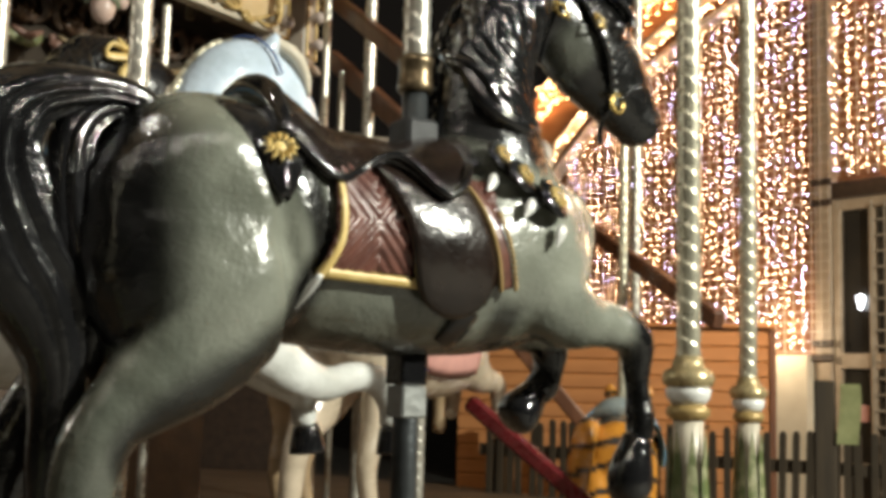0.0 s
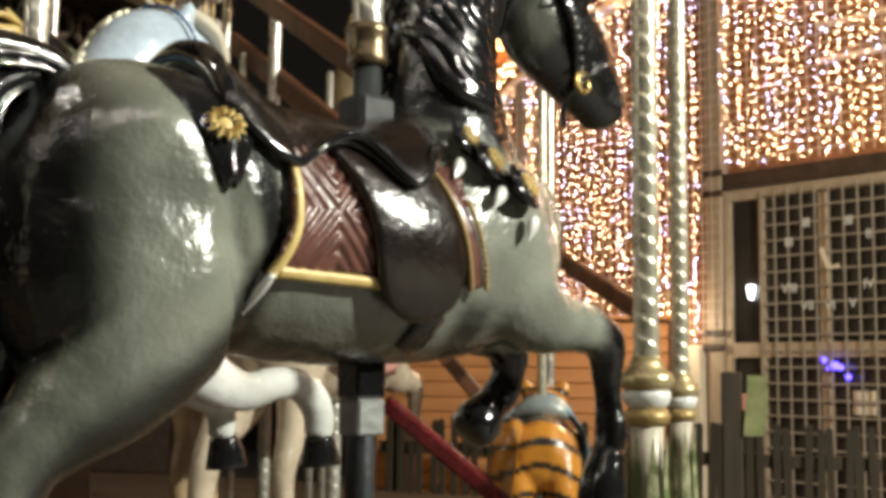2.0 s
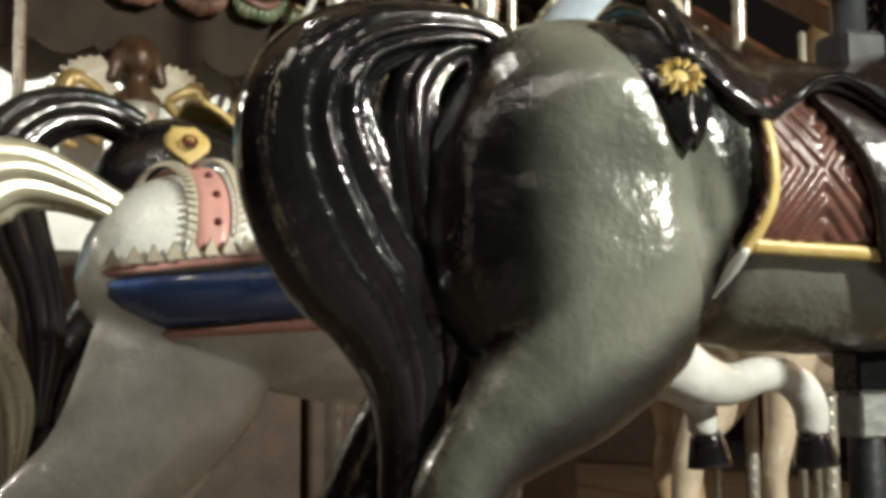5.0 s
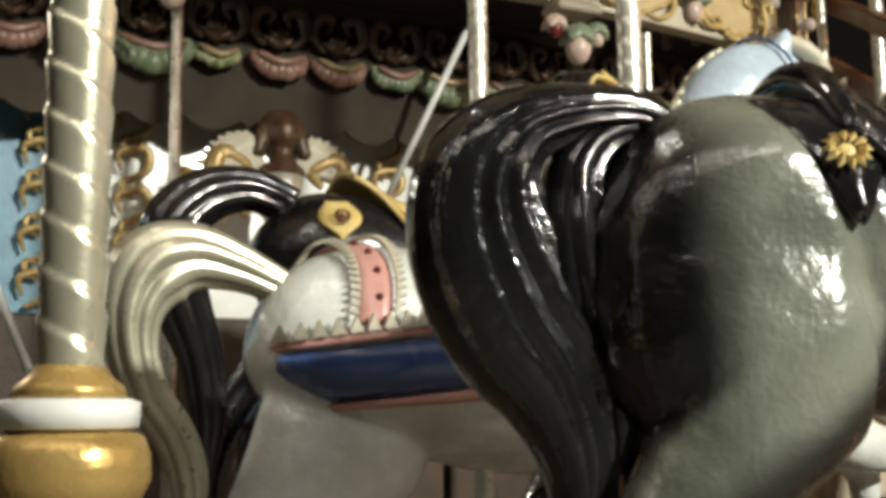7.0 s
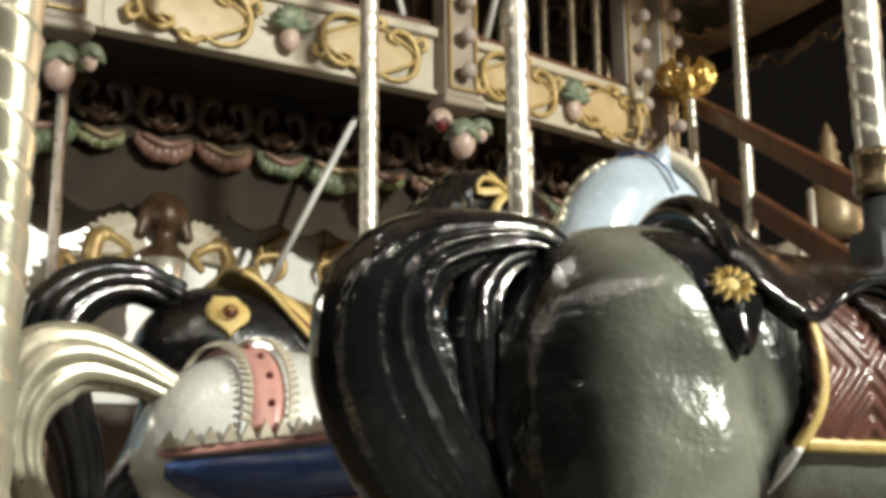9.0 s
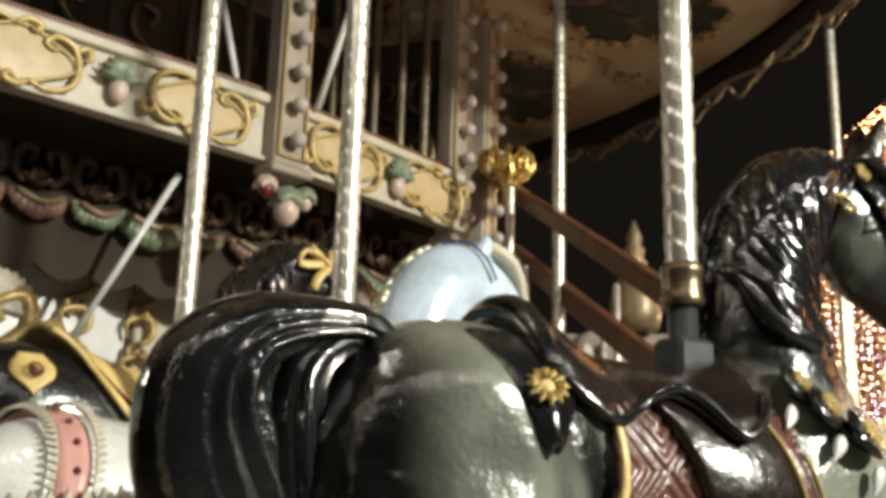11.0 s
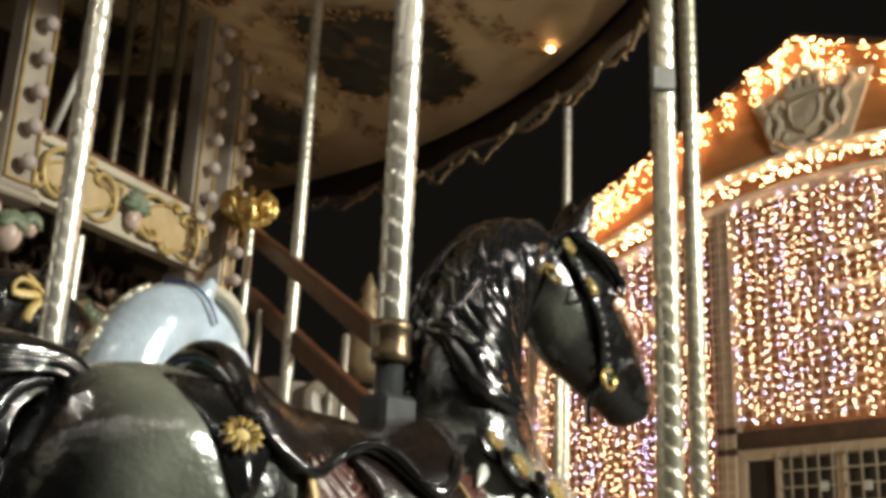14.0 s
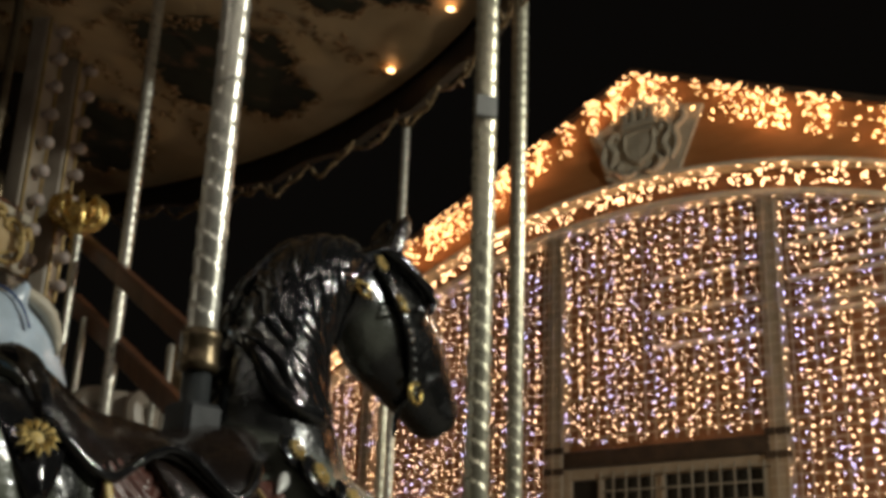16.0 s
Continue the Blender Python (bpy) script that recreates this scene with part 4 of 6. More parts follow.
for x, y, z0, z1, r in ((-0.55, 5.55, FLOOR, 3.35, 0.018), (-0.48, 5.62, FLOOR, 3.0, 0.014), (-2.36, 3.62, FLOOR, 2.96, 0.019),
                        (-2.086, 5.418, 3.2, 4.6, 0.021), (-1.8, 5.445, 3.2, 4.6, 0.021), (-1.375, 5.434, 3.2, 4.6, 0.021), (-1.19, 5.506, 3.2, 4.6, 0.021), (-1.063, 5.51, 3.2, 4.6, 0.021), (-0.958, 5.55, 3.2, 4.6, 0.021), (-2.5, 5.2, 3.2, 4.6, 0.021), (-1.28, 5.9, 3.2, 4.6, 0.021),
                        (0.98, 6.0, FLOOR, 4.3, 0.022), (-1.05, 4.55, FLOOR, 2.95, 0.016)):
    # Upper deck poles take the brass with shade in its colour.
    pole(x, y, z0, z1, r, 0.055, DIMBRASS if z0 > 3 else NICKEL, "slender twisted metal pole inside the carousel")
for x, y, z0, z1 in ((-0.09, 4.9, FLOOR, 2.74), (-0.14, 5.15, FLOOR, 2.62)):
    bm = bmesh.new()
    lathe(bm, [(z0, 0.014), (z1 - 0.01, 0.014), (z1, 0.008)], 12, (x, y))
    tagged(part("rail_post", bm, NICKEL), "plain bright metal rail post", "post", "rail posts")
stair = thing("stair", pose(0, 0, 0), "red-brown timber stair rails up to the upper deck", "stair")
for a, b, w, h in (((-0.56, 5.92, 3.45), (0.06, 3.95, 2.46), 0.05, 0.075), ((-0.57, 6.01, 3.17), (0.08, 4.2, 2.25), 0.05, 0.09), ((0.70, 6.2, 2.40), (1.05, 4.55, 1.80), 0.05, 0.07), ((0.25, 5.4, 1.85), (0.72, 5.3, 1.30), 0.04, 0.06)):
    bm = bmesh.new()
    beam(bm, a, b, w, h, 0.008)
    part("rail", bm, OAK, stair, smooth=False)
bm = bmesh.new()
beam(bm, (0.143, 4.95, 1.477), (0.60, 4.75, 1.10), 0.05, 0.066, 0.012)
part("red_rail", bm, RED, stair, "dark red painted lower rail", smooth=False)
bm = bmesh.new()
ball(bm, (-0.60, 5.89, 3.56), 0.075, 14)
for k in range(9):
    a = 2 * math.pi * k / 9
    tube(bm, spline([(-0.60 + 0.05 * math.cos(a), 5.89 + 0.05 * math.sin(a), 3.50), (-0.60 + 0.13 * math.cos(a), 5.89 + 0.13 * math.sin(a), 3.55), (-0.60 + 0.11 * math.cos(a), 5.89 + 0.11 * math.sin(a), 3.64), (-0.60 + 0.07 * math.cos(a), 5.89 + 0.07 * math.sin(a), 3.60)], 8), 0.017, 6)
lathe(bm, [(3.36, 0.012), (3.40, 0.03), (3.44, 0.02), (3.48, 0.05)], 14, (-0.60, 5.89))
tagged(skinned("newel_ornament", skin(bm, 0.009, 2), GILT_BRIGHT, None), "polished brass scrolled ornament at the top of the stair rail", "ornament")
bm = bmesh.new()
lathe(bm, [(2.70, 0.10), (2.76, 0.115), (2.84, 0.11), (2.93, 0.075), (2.97, 0.045), (3.0, 0.06), (3.03, 0.04), (3.06, 0.048), (3.09, 0.03), (3.12, 0.038), (3.16, 0.02), (3.2, 0.004)], 18, (0.0, 5.6))
tagged(part("finial", bm, OLDGOLD), "dull gilt turned finial with stacked rings", "finial")
bm = bmesh.new()
box(bm, (-0.42, 5.66, 2.25), (0.5, 5.72, 2.70), 0.02)
for sx in (-1, 1):
    for k in range(2):
        x0 = 0.02 + sx * (0.12 + 0.22 * k)
        scroll(bm, [(x0, 5.63, 2.45), (x0 + sx * 0.10, 5.61, 2.52), (x0 + sx * 0.12, 5.61, 2.64), (x0 + sx * 0.03, 5.61, 2.66), (x0 + sx * 0.04, 5.62, 2.58)], 0.03, 8)
tagged(part("scrolled_panel", bm, POSTPAINT, smooth=False), "beige scrolled panel behind the stair", "panel")


# ---- carved animals ----
BODY = [(-0.615, 1.86, 0.05, 0.05), (-0.58, 1.85, 0.115, 0.11), (-0.51, 1.84, 0.160, 0.15), (-0.42, 1.835, 0.180, 0.170), (-0.32, 1.815, 0.188, 0.172), (-0.21, 1.785, 0.185, 0.160),
        (-0.08, 1.775, 0.183, 0.155), (0.06, 1.785, 0.190, 0.155), (0.18, 1.80, 0.192, 0.155), (0.28, 1.815, 0.175, 0.140), (0.35, 1.835, 0.13, 0.10), (0.385, 1.84, 0.06, 0.055)]
NECK = [(0.19, 1.86, 0.16, 0.13), (0.165, 1.98, 0.135, 0.105), (0.155, 2.09, 0.110, 0.082), (0.175, 2.20, 0.096, 0.072), (0.235, 2.29, 0.085, 0.066), (0.32, 2.325, 0.07, 0.06)]
HEAD = [(0.27, 2.325, 0.06, 0.05), (0.345, 2.298, 0.092, 0.064), (0.413, 2.260, 0.117, 0.070), (0.470, 2.220, 0.112, 0.066), (0.522, 2.170, 0.092, 0.056), (0.561, 2.130, 0.073, 0.047), (0.583, 2.106, 0.063, 0.044), (0.598, 2.090, 0.050, 0.038), (0.606, 2.080, 0.024, 0.022)]


def body_at(a, side, z, lift, path=BODY):
    """A point on the near flank at (a, z), lifted off it; side 1 is the animal's right."""
    a, z, lift = float(a), float(z), float(lift)
    col = [p[0] for p in path]
    zc, hh, hw = (float(np.interp(a, col, [p[i] for p in path])) for i in (1, 2, 3))
    k = max(-0.98, min(0.98, (z - zc) / hh))
    return Vector((a, -side * (hw * math.sqrt(1 - k * k) + lift), z))


def over_back(a, deg, lift, path=BODY):
    """A point round the trunk: deg 0 on the spine, 90 on the right flank."""
    a, deg, lift = float(a), float(deg), float(lift)
    col = [p[0] for p in path]
    zc, hh, hw = (float(np.interp(a, col, [p[i] for p in path])) for i in (1, 2, 3))
    w = radians(deg)
    return Vector((a, -(hw + lift) * math.sin(w), zc + (hh + lift) * math.cos(w)))


def sheet_part(name, rows, thick, material, parent, label="", smooth=True):
    """A curved sheet of some thickness: rows of points, thickened towards the trunk's middle."""
    bm = bmesh.new()
    rows = [[Vector(p) for p in r] for r in rows]
    under = [[p - Vector((0, p.y, p.z - 1.80)).normalized() * thick for p in r] for r in rows]
    n, m2 = len(rows), len(rows[0])
    top, low = grid(bm, rows), grid(bm, [r[::-1] for r in under])
    low = [r[::-1] for r in low]
    edge = [(0, c) for c in range(m2)] + [(r, m2 - 1) for r in range(1, n)] + [(n - 1, c) for c in range(m2 - 2, -1, -1)] + [(r, 0) for r in range(n - 2, 0, -1)]
    for i in range(len(edge)):
        (r, c), (r2, c2) = edge[i], edge[(i + 1) % len(edge)]
        bm.faces.new((top[r][c], top[r2][c2], low[r2][c2], low[r][c]))
    return part(name, bm, material, parent, label, smooth)


def rosette(parent, at, normal, r, material, label):
    bm = bmesh.new()
    for k in range(12):
        w = 2 * math.pi * k / 12
        d = Vector((math.cos(w), math.sin(w), 0))
        side = Vector((-d.y, d.x, 0)) * r * 0.17
        vs = [bm.verts.new(p) for p in (d * r * 0.3 + Vector((0, 0, 0.004)), d * r * 0.7 + side + Vector((0, 0, 0.005)), d * r + Vector((0, 0, 0.001)), d * r * 0.7 - side + Vector((0, 0, 0.005)))]
        top = bm.verts.new(d * r * 0.65 + Vector((0, 0, 0.012)))
        for i in range(4):
            bm.faces.new((vs[i], vs[(i + 1) % 4], top))
    bmesh.ops.create_uvsphere(bm, u_segments=10, v_segments=6, radius=r * 0.36, matrix=Matrix.Diagonal((1, 1, 0.5, 1)))
    o = part("rosette", bm, material, parent, label, False)
    o.matrix_basis = Matrix.Translation(at) @ Vector(normal).to_track_quat("Z", "Y").to_matrix().to_4x4()
    return o


def leaf_tassel(parent, top, tip, width, normal, material, label):
    bm = bmesh.new()
    top, tip = Vector(top), Vector(tip)
    side = (tip - top).normalized().cross(Vector(normal)) * width
    up = Vector(normal) * width * 0.6
    rows = []
    for k in range(9):
        f = k / 8
        w = math.sin(math.pi * (0.12 + 0.88 * f) ** 0.75)
        c = top.lerp(tip, f)
        rows.append([c + w * (math.cos(a) * side + math.sin(a) * up) for a in (2 * math.pi * j / 8 for j in range(8))])
    loft(bm, rows)
    return part("tassel", bm, material, parent, label)


def strand_set(bm, neck, count, rnd, near=1, reach=1.0, radius=0.013, lowest=0.08, begin=6):
    """Locks of a mane that fall from the crest over one side of the neck."""
    rows = spline(neck, 60)
    for k in range(count):
        f0 = 0.98 - (0.98 - lowest) * (k + rnd.uniform(-1.2, 1.2)) / count
        f0 = min(0.98, max(lowest, f0))
        drop = rnd.uniform(0.20, 0.42) * reach
        full, wave, size = rnd.uniform(70, 128), rnd.uniform(0.06, 0.22), rnd.uniform(0.75, 1.35)
        pts, rad = [], []
        for j in range(9):
            u = j / 8
            f = max(lowest * 0.6 + 0.03 * math.sin(3.0 * k), f0 - drop * u ** 1.3)
            i = min(58, int(f * 59))
            a, z, rv, ry = (rows[i] + (rows[i + 1] - rows[i]) * (f * 59 - i)).tolist()
            p, q = rows[min(i + 1, 59)], rows[max(i - 1, 0)]
            t = Vector((p[0] - q[0], 0, p[1] - q[1])).normalized()
            v = Vector((-t.z, 0, t.x))
            w = radians(begin + (full - 0.45 * (begin - 6)) * min(1.0, reach + 0.2) * u) + wave * math.sin(6.5 * u + k)
            c = Vector((a, 0, z)) + v * (rv + 0.001) * math.cos(w) + Vector((0, -near, 0)) * (ry + 0.003) * math.sin(w)
            pts.append(c)
            rad.append(size * radius * (0.5 + math.sin(math.pi * (0.15 + 0.8 * u))) * (1.15 if u < 0.8 else 0.7))
        tube(bm, pts, rad, 7, 0.8)


def pole_parts(animal, top, mat=NICKEL):
    bm = bmesh.new()
    twisted(bm, 0, 0, 2.155, top, 0.0255, 0.044, 16, 36)
    part("pole", bm, mat, animal, "spiral brass pole")
    bm = bmesh.new()
    lathe(bm, [(2.085, 0.030), (2.09, 0.0335), (2.10, 0.034), (2.105, 0.032), (2.135, 0.032), (2.14, 0.034), (2.15, 0.034), (2.156, 0.027)], 24)
    part("collar", bm, BRONZE, animal, "dark bronze collar")
    bm = bmesh.new()
    lathe(bm, [(FLOOR + 0.02, 0.0235), (2.084, 0.0235)], 20)
    part("rod", bm, STEEL, animal, "dark steel rod")
    bm = bmesh.new()
    box(bm, (-0.036, -0.036, 1.955), (0.036, 0.036, 2.032), 0.008)
    part("socket", bm, DARKIRON, animal, smooth=False)
    bm = bmesh.new()
    box(bm, (-0.026, -0.028, 1.482), (0.028, 0.028, 1.540), 0.004)
    sleeve = bmesh.new()
    box(sleeve, (-0.029, -0.029, 1.541), (0.029, 0.029, 1.66), 0.004)
    part("sleeve", sleeve, BLACK, animal, "black square sleeve", smooth=False)
    part("clamp", bm, STEEL_PALE, animal, "square pale steel clamp", smooth=False)


def shifted(path, da=0.0, dz=0.0, sa=1.0, grow=1.0):
    return [(a * sa + da, z + dz, rv * grow, ry * grow) for a, z, rv, ry in path]


def ears(animal, bm, a, z, lean=0.05, size=0.10, apart=0.035):
    for n in (-1, 1):
        htube(bm, [(a, z - 0.02, 0.022, 0.02), (a + lean * 0.4, z + size * 0.35, 0.024, 0.022), (a + lean * 0.8, z + size * 0.75, 0.017, 0.015), (a + lean, z + size, 0.004, 0.004)], n * apart, n * apart * 1.2, 10, 12)


# the dappled black and grey horse
hero = thing("carousel_horse", pose(-0.022, 2.40, 0, 0, 0, 35), "black and dappled grey lacquered carousel horse with brown saddle", "carousel horse", "carousel horses")
FORE = [(0.20, 1.76, 0.10, 0.075), (0.30, 1.69, 0.075, 0.062), (0.39, 1.672, 0.052, 0.048), (0.46, 1.662, 0.046, 0.043), (0.493, 1.64, 0.039, 0.039), (0.492, 1.58, 0.029, 0.029), (0.496, 1.53, 0.027, 0.027), (0.50, 1.495, 0.035, 0.033), (0.497, 1.46, 0.031, 0.030), (0.487, 1.44, 0.030, 0.030)]
HOOF = [(0.489, 1.450, 0.030, 0.030), (0.482, 1.425, 0.035, 0.034), (0.473, 1.392, 0.045, 0.041), (0.469, 1.358, 0.047, 0.043), (0.471, 1.335, 0.040, 0.037), (0.473, 1.326, 0.015, 0.015)]
FORE_FAR = [(0.20, 1.76, 0.10, 0.075), (0.30, 1.68, 0.065, 0.055), (0.375, 1.655, 0.048, 0.045), (0.410, 1.62, 0.040, 0.038), (0.408, 1.57, 0.031, 0.03), (0.400, 1.55, 0.037, 0.034), (0.375, 1.525, 0.033, 0.03)]
HOOF_FAR = [(0.380, 1.535, 0.030, 0.030), (0.366, 1.518, 0.036, 0.034), (0.345, 1.497, 0.046, 0.042), (0.327, 1.480, 0.045, 0.042), (0.316, 1.470, 0.030, 0.030)]
HIND = [(-0.40, 1.90, 0.10, 0.05), (-0.41, 1.80, 0.16, 0.08), (-0.425, 1.70, 0.165, 0.090), (-0.445, 1.63, 0.135, 0.085), (-0.487, 1.562, 0.096, 0.070), (-0.54, 1.513, 0.068, 0.057), (-0.583, 1.473, 0.055, 0.050), (-0.607, 1.42, 0.054, 0.048), (-0.618, 1.34, 0.048, 0.042), (-0.63, 1.24, 0.042, 0.038), (-0.64, 1.15, 0.036, 0.034), (-0.65, 1.06, 0.034, 0.032), (-0.66, 1.0, 0.042, 0.038), (-0.675, 0.96, 0.036, 0.034)]
HIND_FAR = [(-0.385, 1.90, 0.06, 0.03), (-0.41, 1.80, 0.15, 0.08), (-0.45, 1.69, 0.145, 0.085), (-0.51, 1.60, 0.11, 0.075), (-0.575, 1.535, 0.08, 0.06), (-0.63, 1.48, 0.062, 0.05), (-0.67, 1.41, 0.05, 0.045), (-0.69, 1.30, 0.044, 0.04), (-0.70, 1.16, 0.036, 0.034), (-0.71, 1.06, 0.034, 0.032), (-0.71, 1.0, 0.04, 0.038)]


def near_line(a, z, pts):
    """Distance from (a, z) to a broken line."""
    best = 9.0
    for (a0, z0), (a1, z1) in zip(pts, pts[1:]):
        du, dv = a1 - a0, z1 - z0
        f = min(1.0, max(0.0, ((a - a0) * du + (z - z0) * dv) / (du * du + dv * dv)))
        best = min(best, math.hypot(a - a0 - f * du, z - z0 - f * dv))
    return best


CREASE = [(-0.352, 1.84), (-0.335, 1.76), (-0.312, 1.69), (-0.292, 1.60)]
GASKIN = [(-0.30, 1.60), (-0.375, 1.55), (-0.47, 1.497), (-0.55, 1.425)]


def hero_relief(c):
    """Carved hollows and swellings of the coat, in metres along the outward normal."""
    a, n, z = c.x, -c.y, c.z
    d = (0.0035 * noise.noise(c * 11.0) + 0.0018 * noise.noise(c * 26.0)) * (1 - 0.8 * smoothstep(z, 1.98, 2.08))
    if n > 0.02:
        d -= 0.013 * math.exp(-(near_line(a, z, CREASE) / 0.020) ** 2)
        d += 0.012 * math.exp(-((a + 0.43) / 0.055) ** 2 - ((z - 1.905) / 0.05) ** 2)
        d += 0.010 * math.exp(-((a + 0.385) / 0.05) ** 2 - ((z - 1.72) / 0.09) ** 2)
        d -= 0.008 * math.exp(-((a + 0.26) / 0.03) ** 2 - ((z - 1.79) / 0.09) ** 2)
        d += 0.006 * math.exp(-((a - 0.30) / 0.035) ** 2 - ((z - 1.74) / 0.05) ** 2)
        d += 0.006 * math.exp(-((a + 0.53) / 0.03) ** 2 - ((z - 1.53) / 0.03) ** 2)
    return d


def hero_paint(c):
    a, n, z = c.x, -c.y, c.z
    k = noise.noise(c * 6.0) * 0.5 + noise.noise(c * 15.0) * 0.25
    edge = -0.498 + 0.10 * max(0.0, 1.66 - z) - 0.35 * max(0.0, z - 1.93)
    dark = (1 - smoothstep(a + 0.035 * k, edge - 0.055, edge + 0.055)) * smoothstep(z - 0.85 * (a + 0.56), 1.575, 1.61)
    dark = max(dark, (1 - smoothstep(near_line(a, z, [(-0.305, 1.86), (-0.275, 1.80), (-0.262, 1.75), (-0.285, 1.69), (-0.298, 1.60)]) + 0.012 * k, 0.012, 0.042)) * 0.97)
    dark = max(dark, smoothstep(z + 0.02 * k, 1.86, 1.90) * smoothstep(a, -0.36, -0.33) * (1 - smoothstep(a, -0.24, -0.2)))
    dark = max(dark, (1 - smoothstep(z + 0.02 * k, 1.595, 1.64)) * smoothstep(a, -0.28, -0.22) * (1 - smoothstep(a, 0.12, 0.2)) * 0.85)
    dark = max(dark, smoothstep(z + 0.03 * k, 1.675, 1.73) * smoothstep(a, -0.27, -0.2) * (1 - smoothstep(a, 0.08, 0.12)) * 0.6)
    dark = max(dark, smoothstep(a, 0.08, 0.12) * (1 - smoothstep(a + 0.02 * k, 0.15, 0.19)) * (1 - smoothstep(z, 1.67, 1.72)) * 0.85)
    dark = max(dark, smoothstep(a + 0.02 * k, 0.425, 0.475) * (1 - smoothstep(z, 1.74, 1.78)))
    dark = max(dark, 0.94 * (1 - smoothstep(near_line(a, z, GASKIN) + 0.02 * k, 0.024, 0.085)))
    dark = max(dark, 1 - smoothstep(z + 0.02 * k, 1.26, 1.36))
    # Hind leg darkens towards the bottom: shading mixed into the mottled grey.
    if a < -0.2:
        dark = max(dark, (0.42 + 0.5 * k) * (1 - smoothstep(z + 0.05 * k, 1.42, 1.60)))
    throat = smoothstep(a + 0.02 * k - (z - 2.0) * 0.15, 0.235, 0.275) * (1 - smoothstep(z, 2.05, 2.12)) * (1 - smoothstep(a, 0.34, 0.36))
    dark = max(dark, smoothstep(z + 0.25 * (a - 0.15), 1.945, 1.99) * (1 - throat) * (0.0 if a < 0 else 1.0))
    # Lighter disc on the cheek: a gloss highlight painted into the dark coat.
    cheek = 1 - smoothstep(math.hypot((a - 0.352) * 1.1, (z - 2.225)) + 0.015 * k, 0.02, 0.07)
    if z > 2.0 and a > 0.25:
        dark = min(dark, 1 - 0.42 * cheek)
    # Far-side legs set black: their shade is put into the coat colour.
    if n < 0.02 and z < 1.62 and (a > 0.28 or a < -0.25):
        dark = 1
    g = 0.5 + 0.6 * noise.noise(c * 5.0 + Vector((3, 1, 7))) + 0.35 * noise.noise(c * 13.0)
    g = min(1.2, max(0.0, g))
    grey = (0.140 + 0.16 * g, 0.153 + 0.16 * g, 0.126 + 0.135 * g)
    return tuple(v * (1 - dark) + 0.005 * dark for v in grey)


bm = bmesh.new()
htube(bm, BODY, 0, None, 30, 32)
htube(bm, NECK, 0, None, 20, 24)
htube(bm, HEAD, 0, None, 22, 24)
htube(bm, FORE, 0.075, 0.095, 26, 18)
htube(bm, FORE_FAR, -0.075, -0.095, 20, 18)
htube(bm, HIND, 0.085, 0.10, 26, 22)
htube(bm, HIND_FAR, -0.085, -0.10, 22, 22)
htube(bm, [(-0.42, 1.84, 0.14, 0.13), (-0.45, 1.74, 0.165, 0.15), (-0.455, 1.64, 0.145, 0.135), (-0.46, 1.55, 0.09, 0.08)], 0, None, 12, 20)
htube(bm, [(-0.48, 1.93, 0.05, 0.06), (-0.505, 1.87, 0.105, 0.112), (-0.525, 1.78, 0.115, 0.138), (-0.525, 1.68, 0.108, 0.145), (-0.51, 1.58, 0.07, 0.11)], 0, None, 14, 20)
htube(bm, [(0.33, 1.92, 0.05, 0.07), (0.36, 1.86, 0.055, 0.09), (0.36, 1.78, 0.05, 0.08)], 0, None, 8, 16)
ears(hero, bm, 0.408, 2.398, 0.045, 0.105, 0.022)
for n in (-1, 1):
    ball(bm, (0.445, -n * 0.062, 2.285), 0.024, 10)
    ball(bm, (0.585, -n * 0.034, 2.105), 0.016, 8)
coat = skin(bm, 0.0075, 16)
moved = [v.co + v.normal * hero_relief(v.co) for v in coat.vertices]
coat.vertices.foreach_set("co", [x for p in moved for x in p])
coat.update()
skinned("body", coat, LACQUER, hero, hero_paint, "dappled grey and black lacquered body with some painted shade")
for nm, path, n in (("hoof", HOOF, 0.095), ("hoof", HOOF_FAR, -0.095)):
    bm = bmesh.new()
    htube(bm, path, n, None, 10, 18)
    part(nm, bm, BLACK, hero)
bm = bmesh.new()
htube(bm, [(-0.678, 0.97, 0.036, 0.036), (-0.688, 0.93, 0.05, 0.046), (-0.688, 0.88, 0.058, 0.052)], 0.10, None, 8, 16)
part("hoof", bm, BLACK, hero)
bm = bmesh.new()
htube(bm, [(-0.71, 1.0, 0.036, 0.036), (-0.71, 0.96, 0.05, 0.046), (-0.71, 0.91, 0.058, 0.052)], -0.10, None, 8, 16)
part("hoof", bm, BLACK, hero)
TAIL = [(-0.50, 1.955, 0.022, 0.03), (-0.545, 1.983, 0.026, 0.038), (-0.615, 1.985, 0.034, 0.048), (-0.70, 1.963, 0.051, 0.058), (-0.750, 1.914, 0.072, 0.064), (-0.762, 1.855, 0.082, 0.066), (-0.748, 1.79, 0.089, 0.066), (-0.712, 1.715, 0.088, 0.064), (-0.668, 1.65, 0.074, 0.060), (-0.64, 1.57, 0.052, 0.054), (-0.633, 1.50, 0.042, 0.045), (-0.64, 1.40, 0.034, 0.036), (-0.65, 1.28, 0.012, 0.012)]


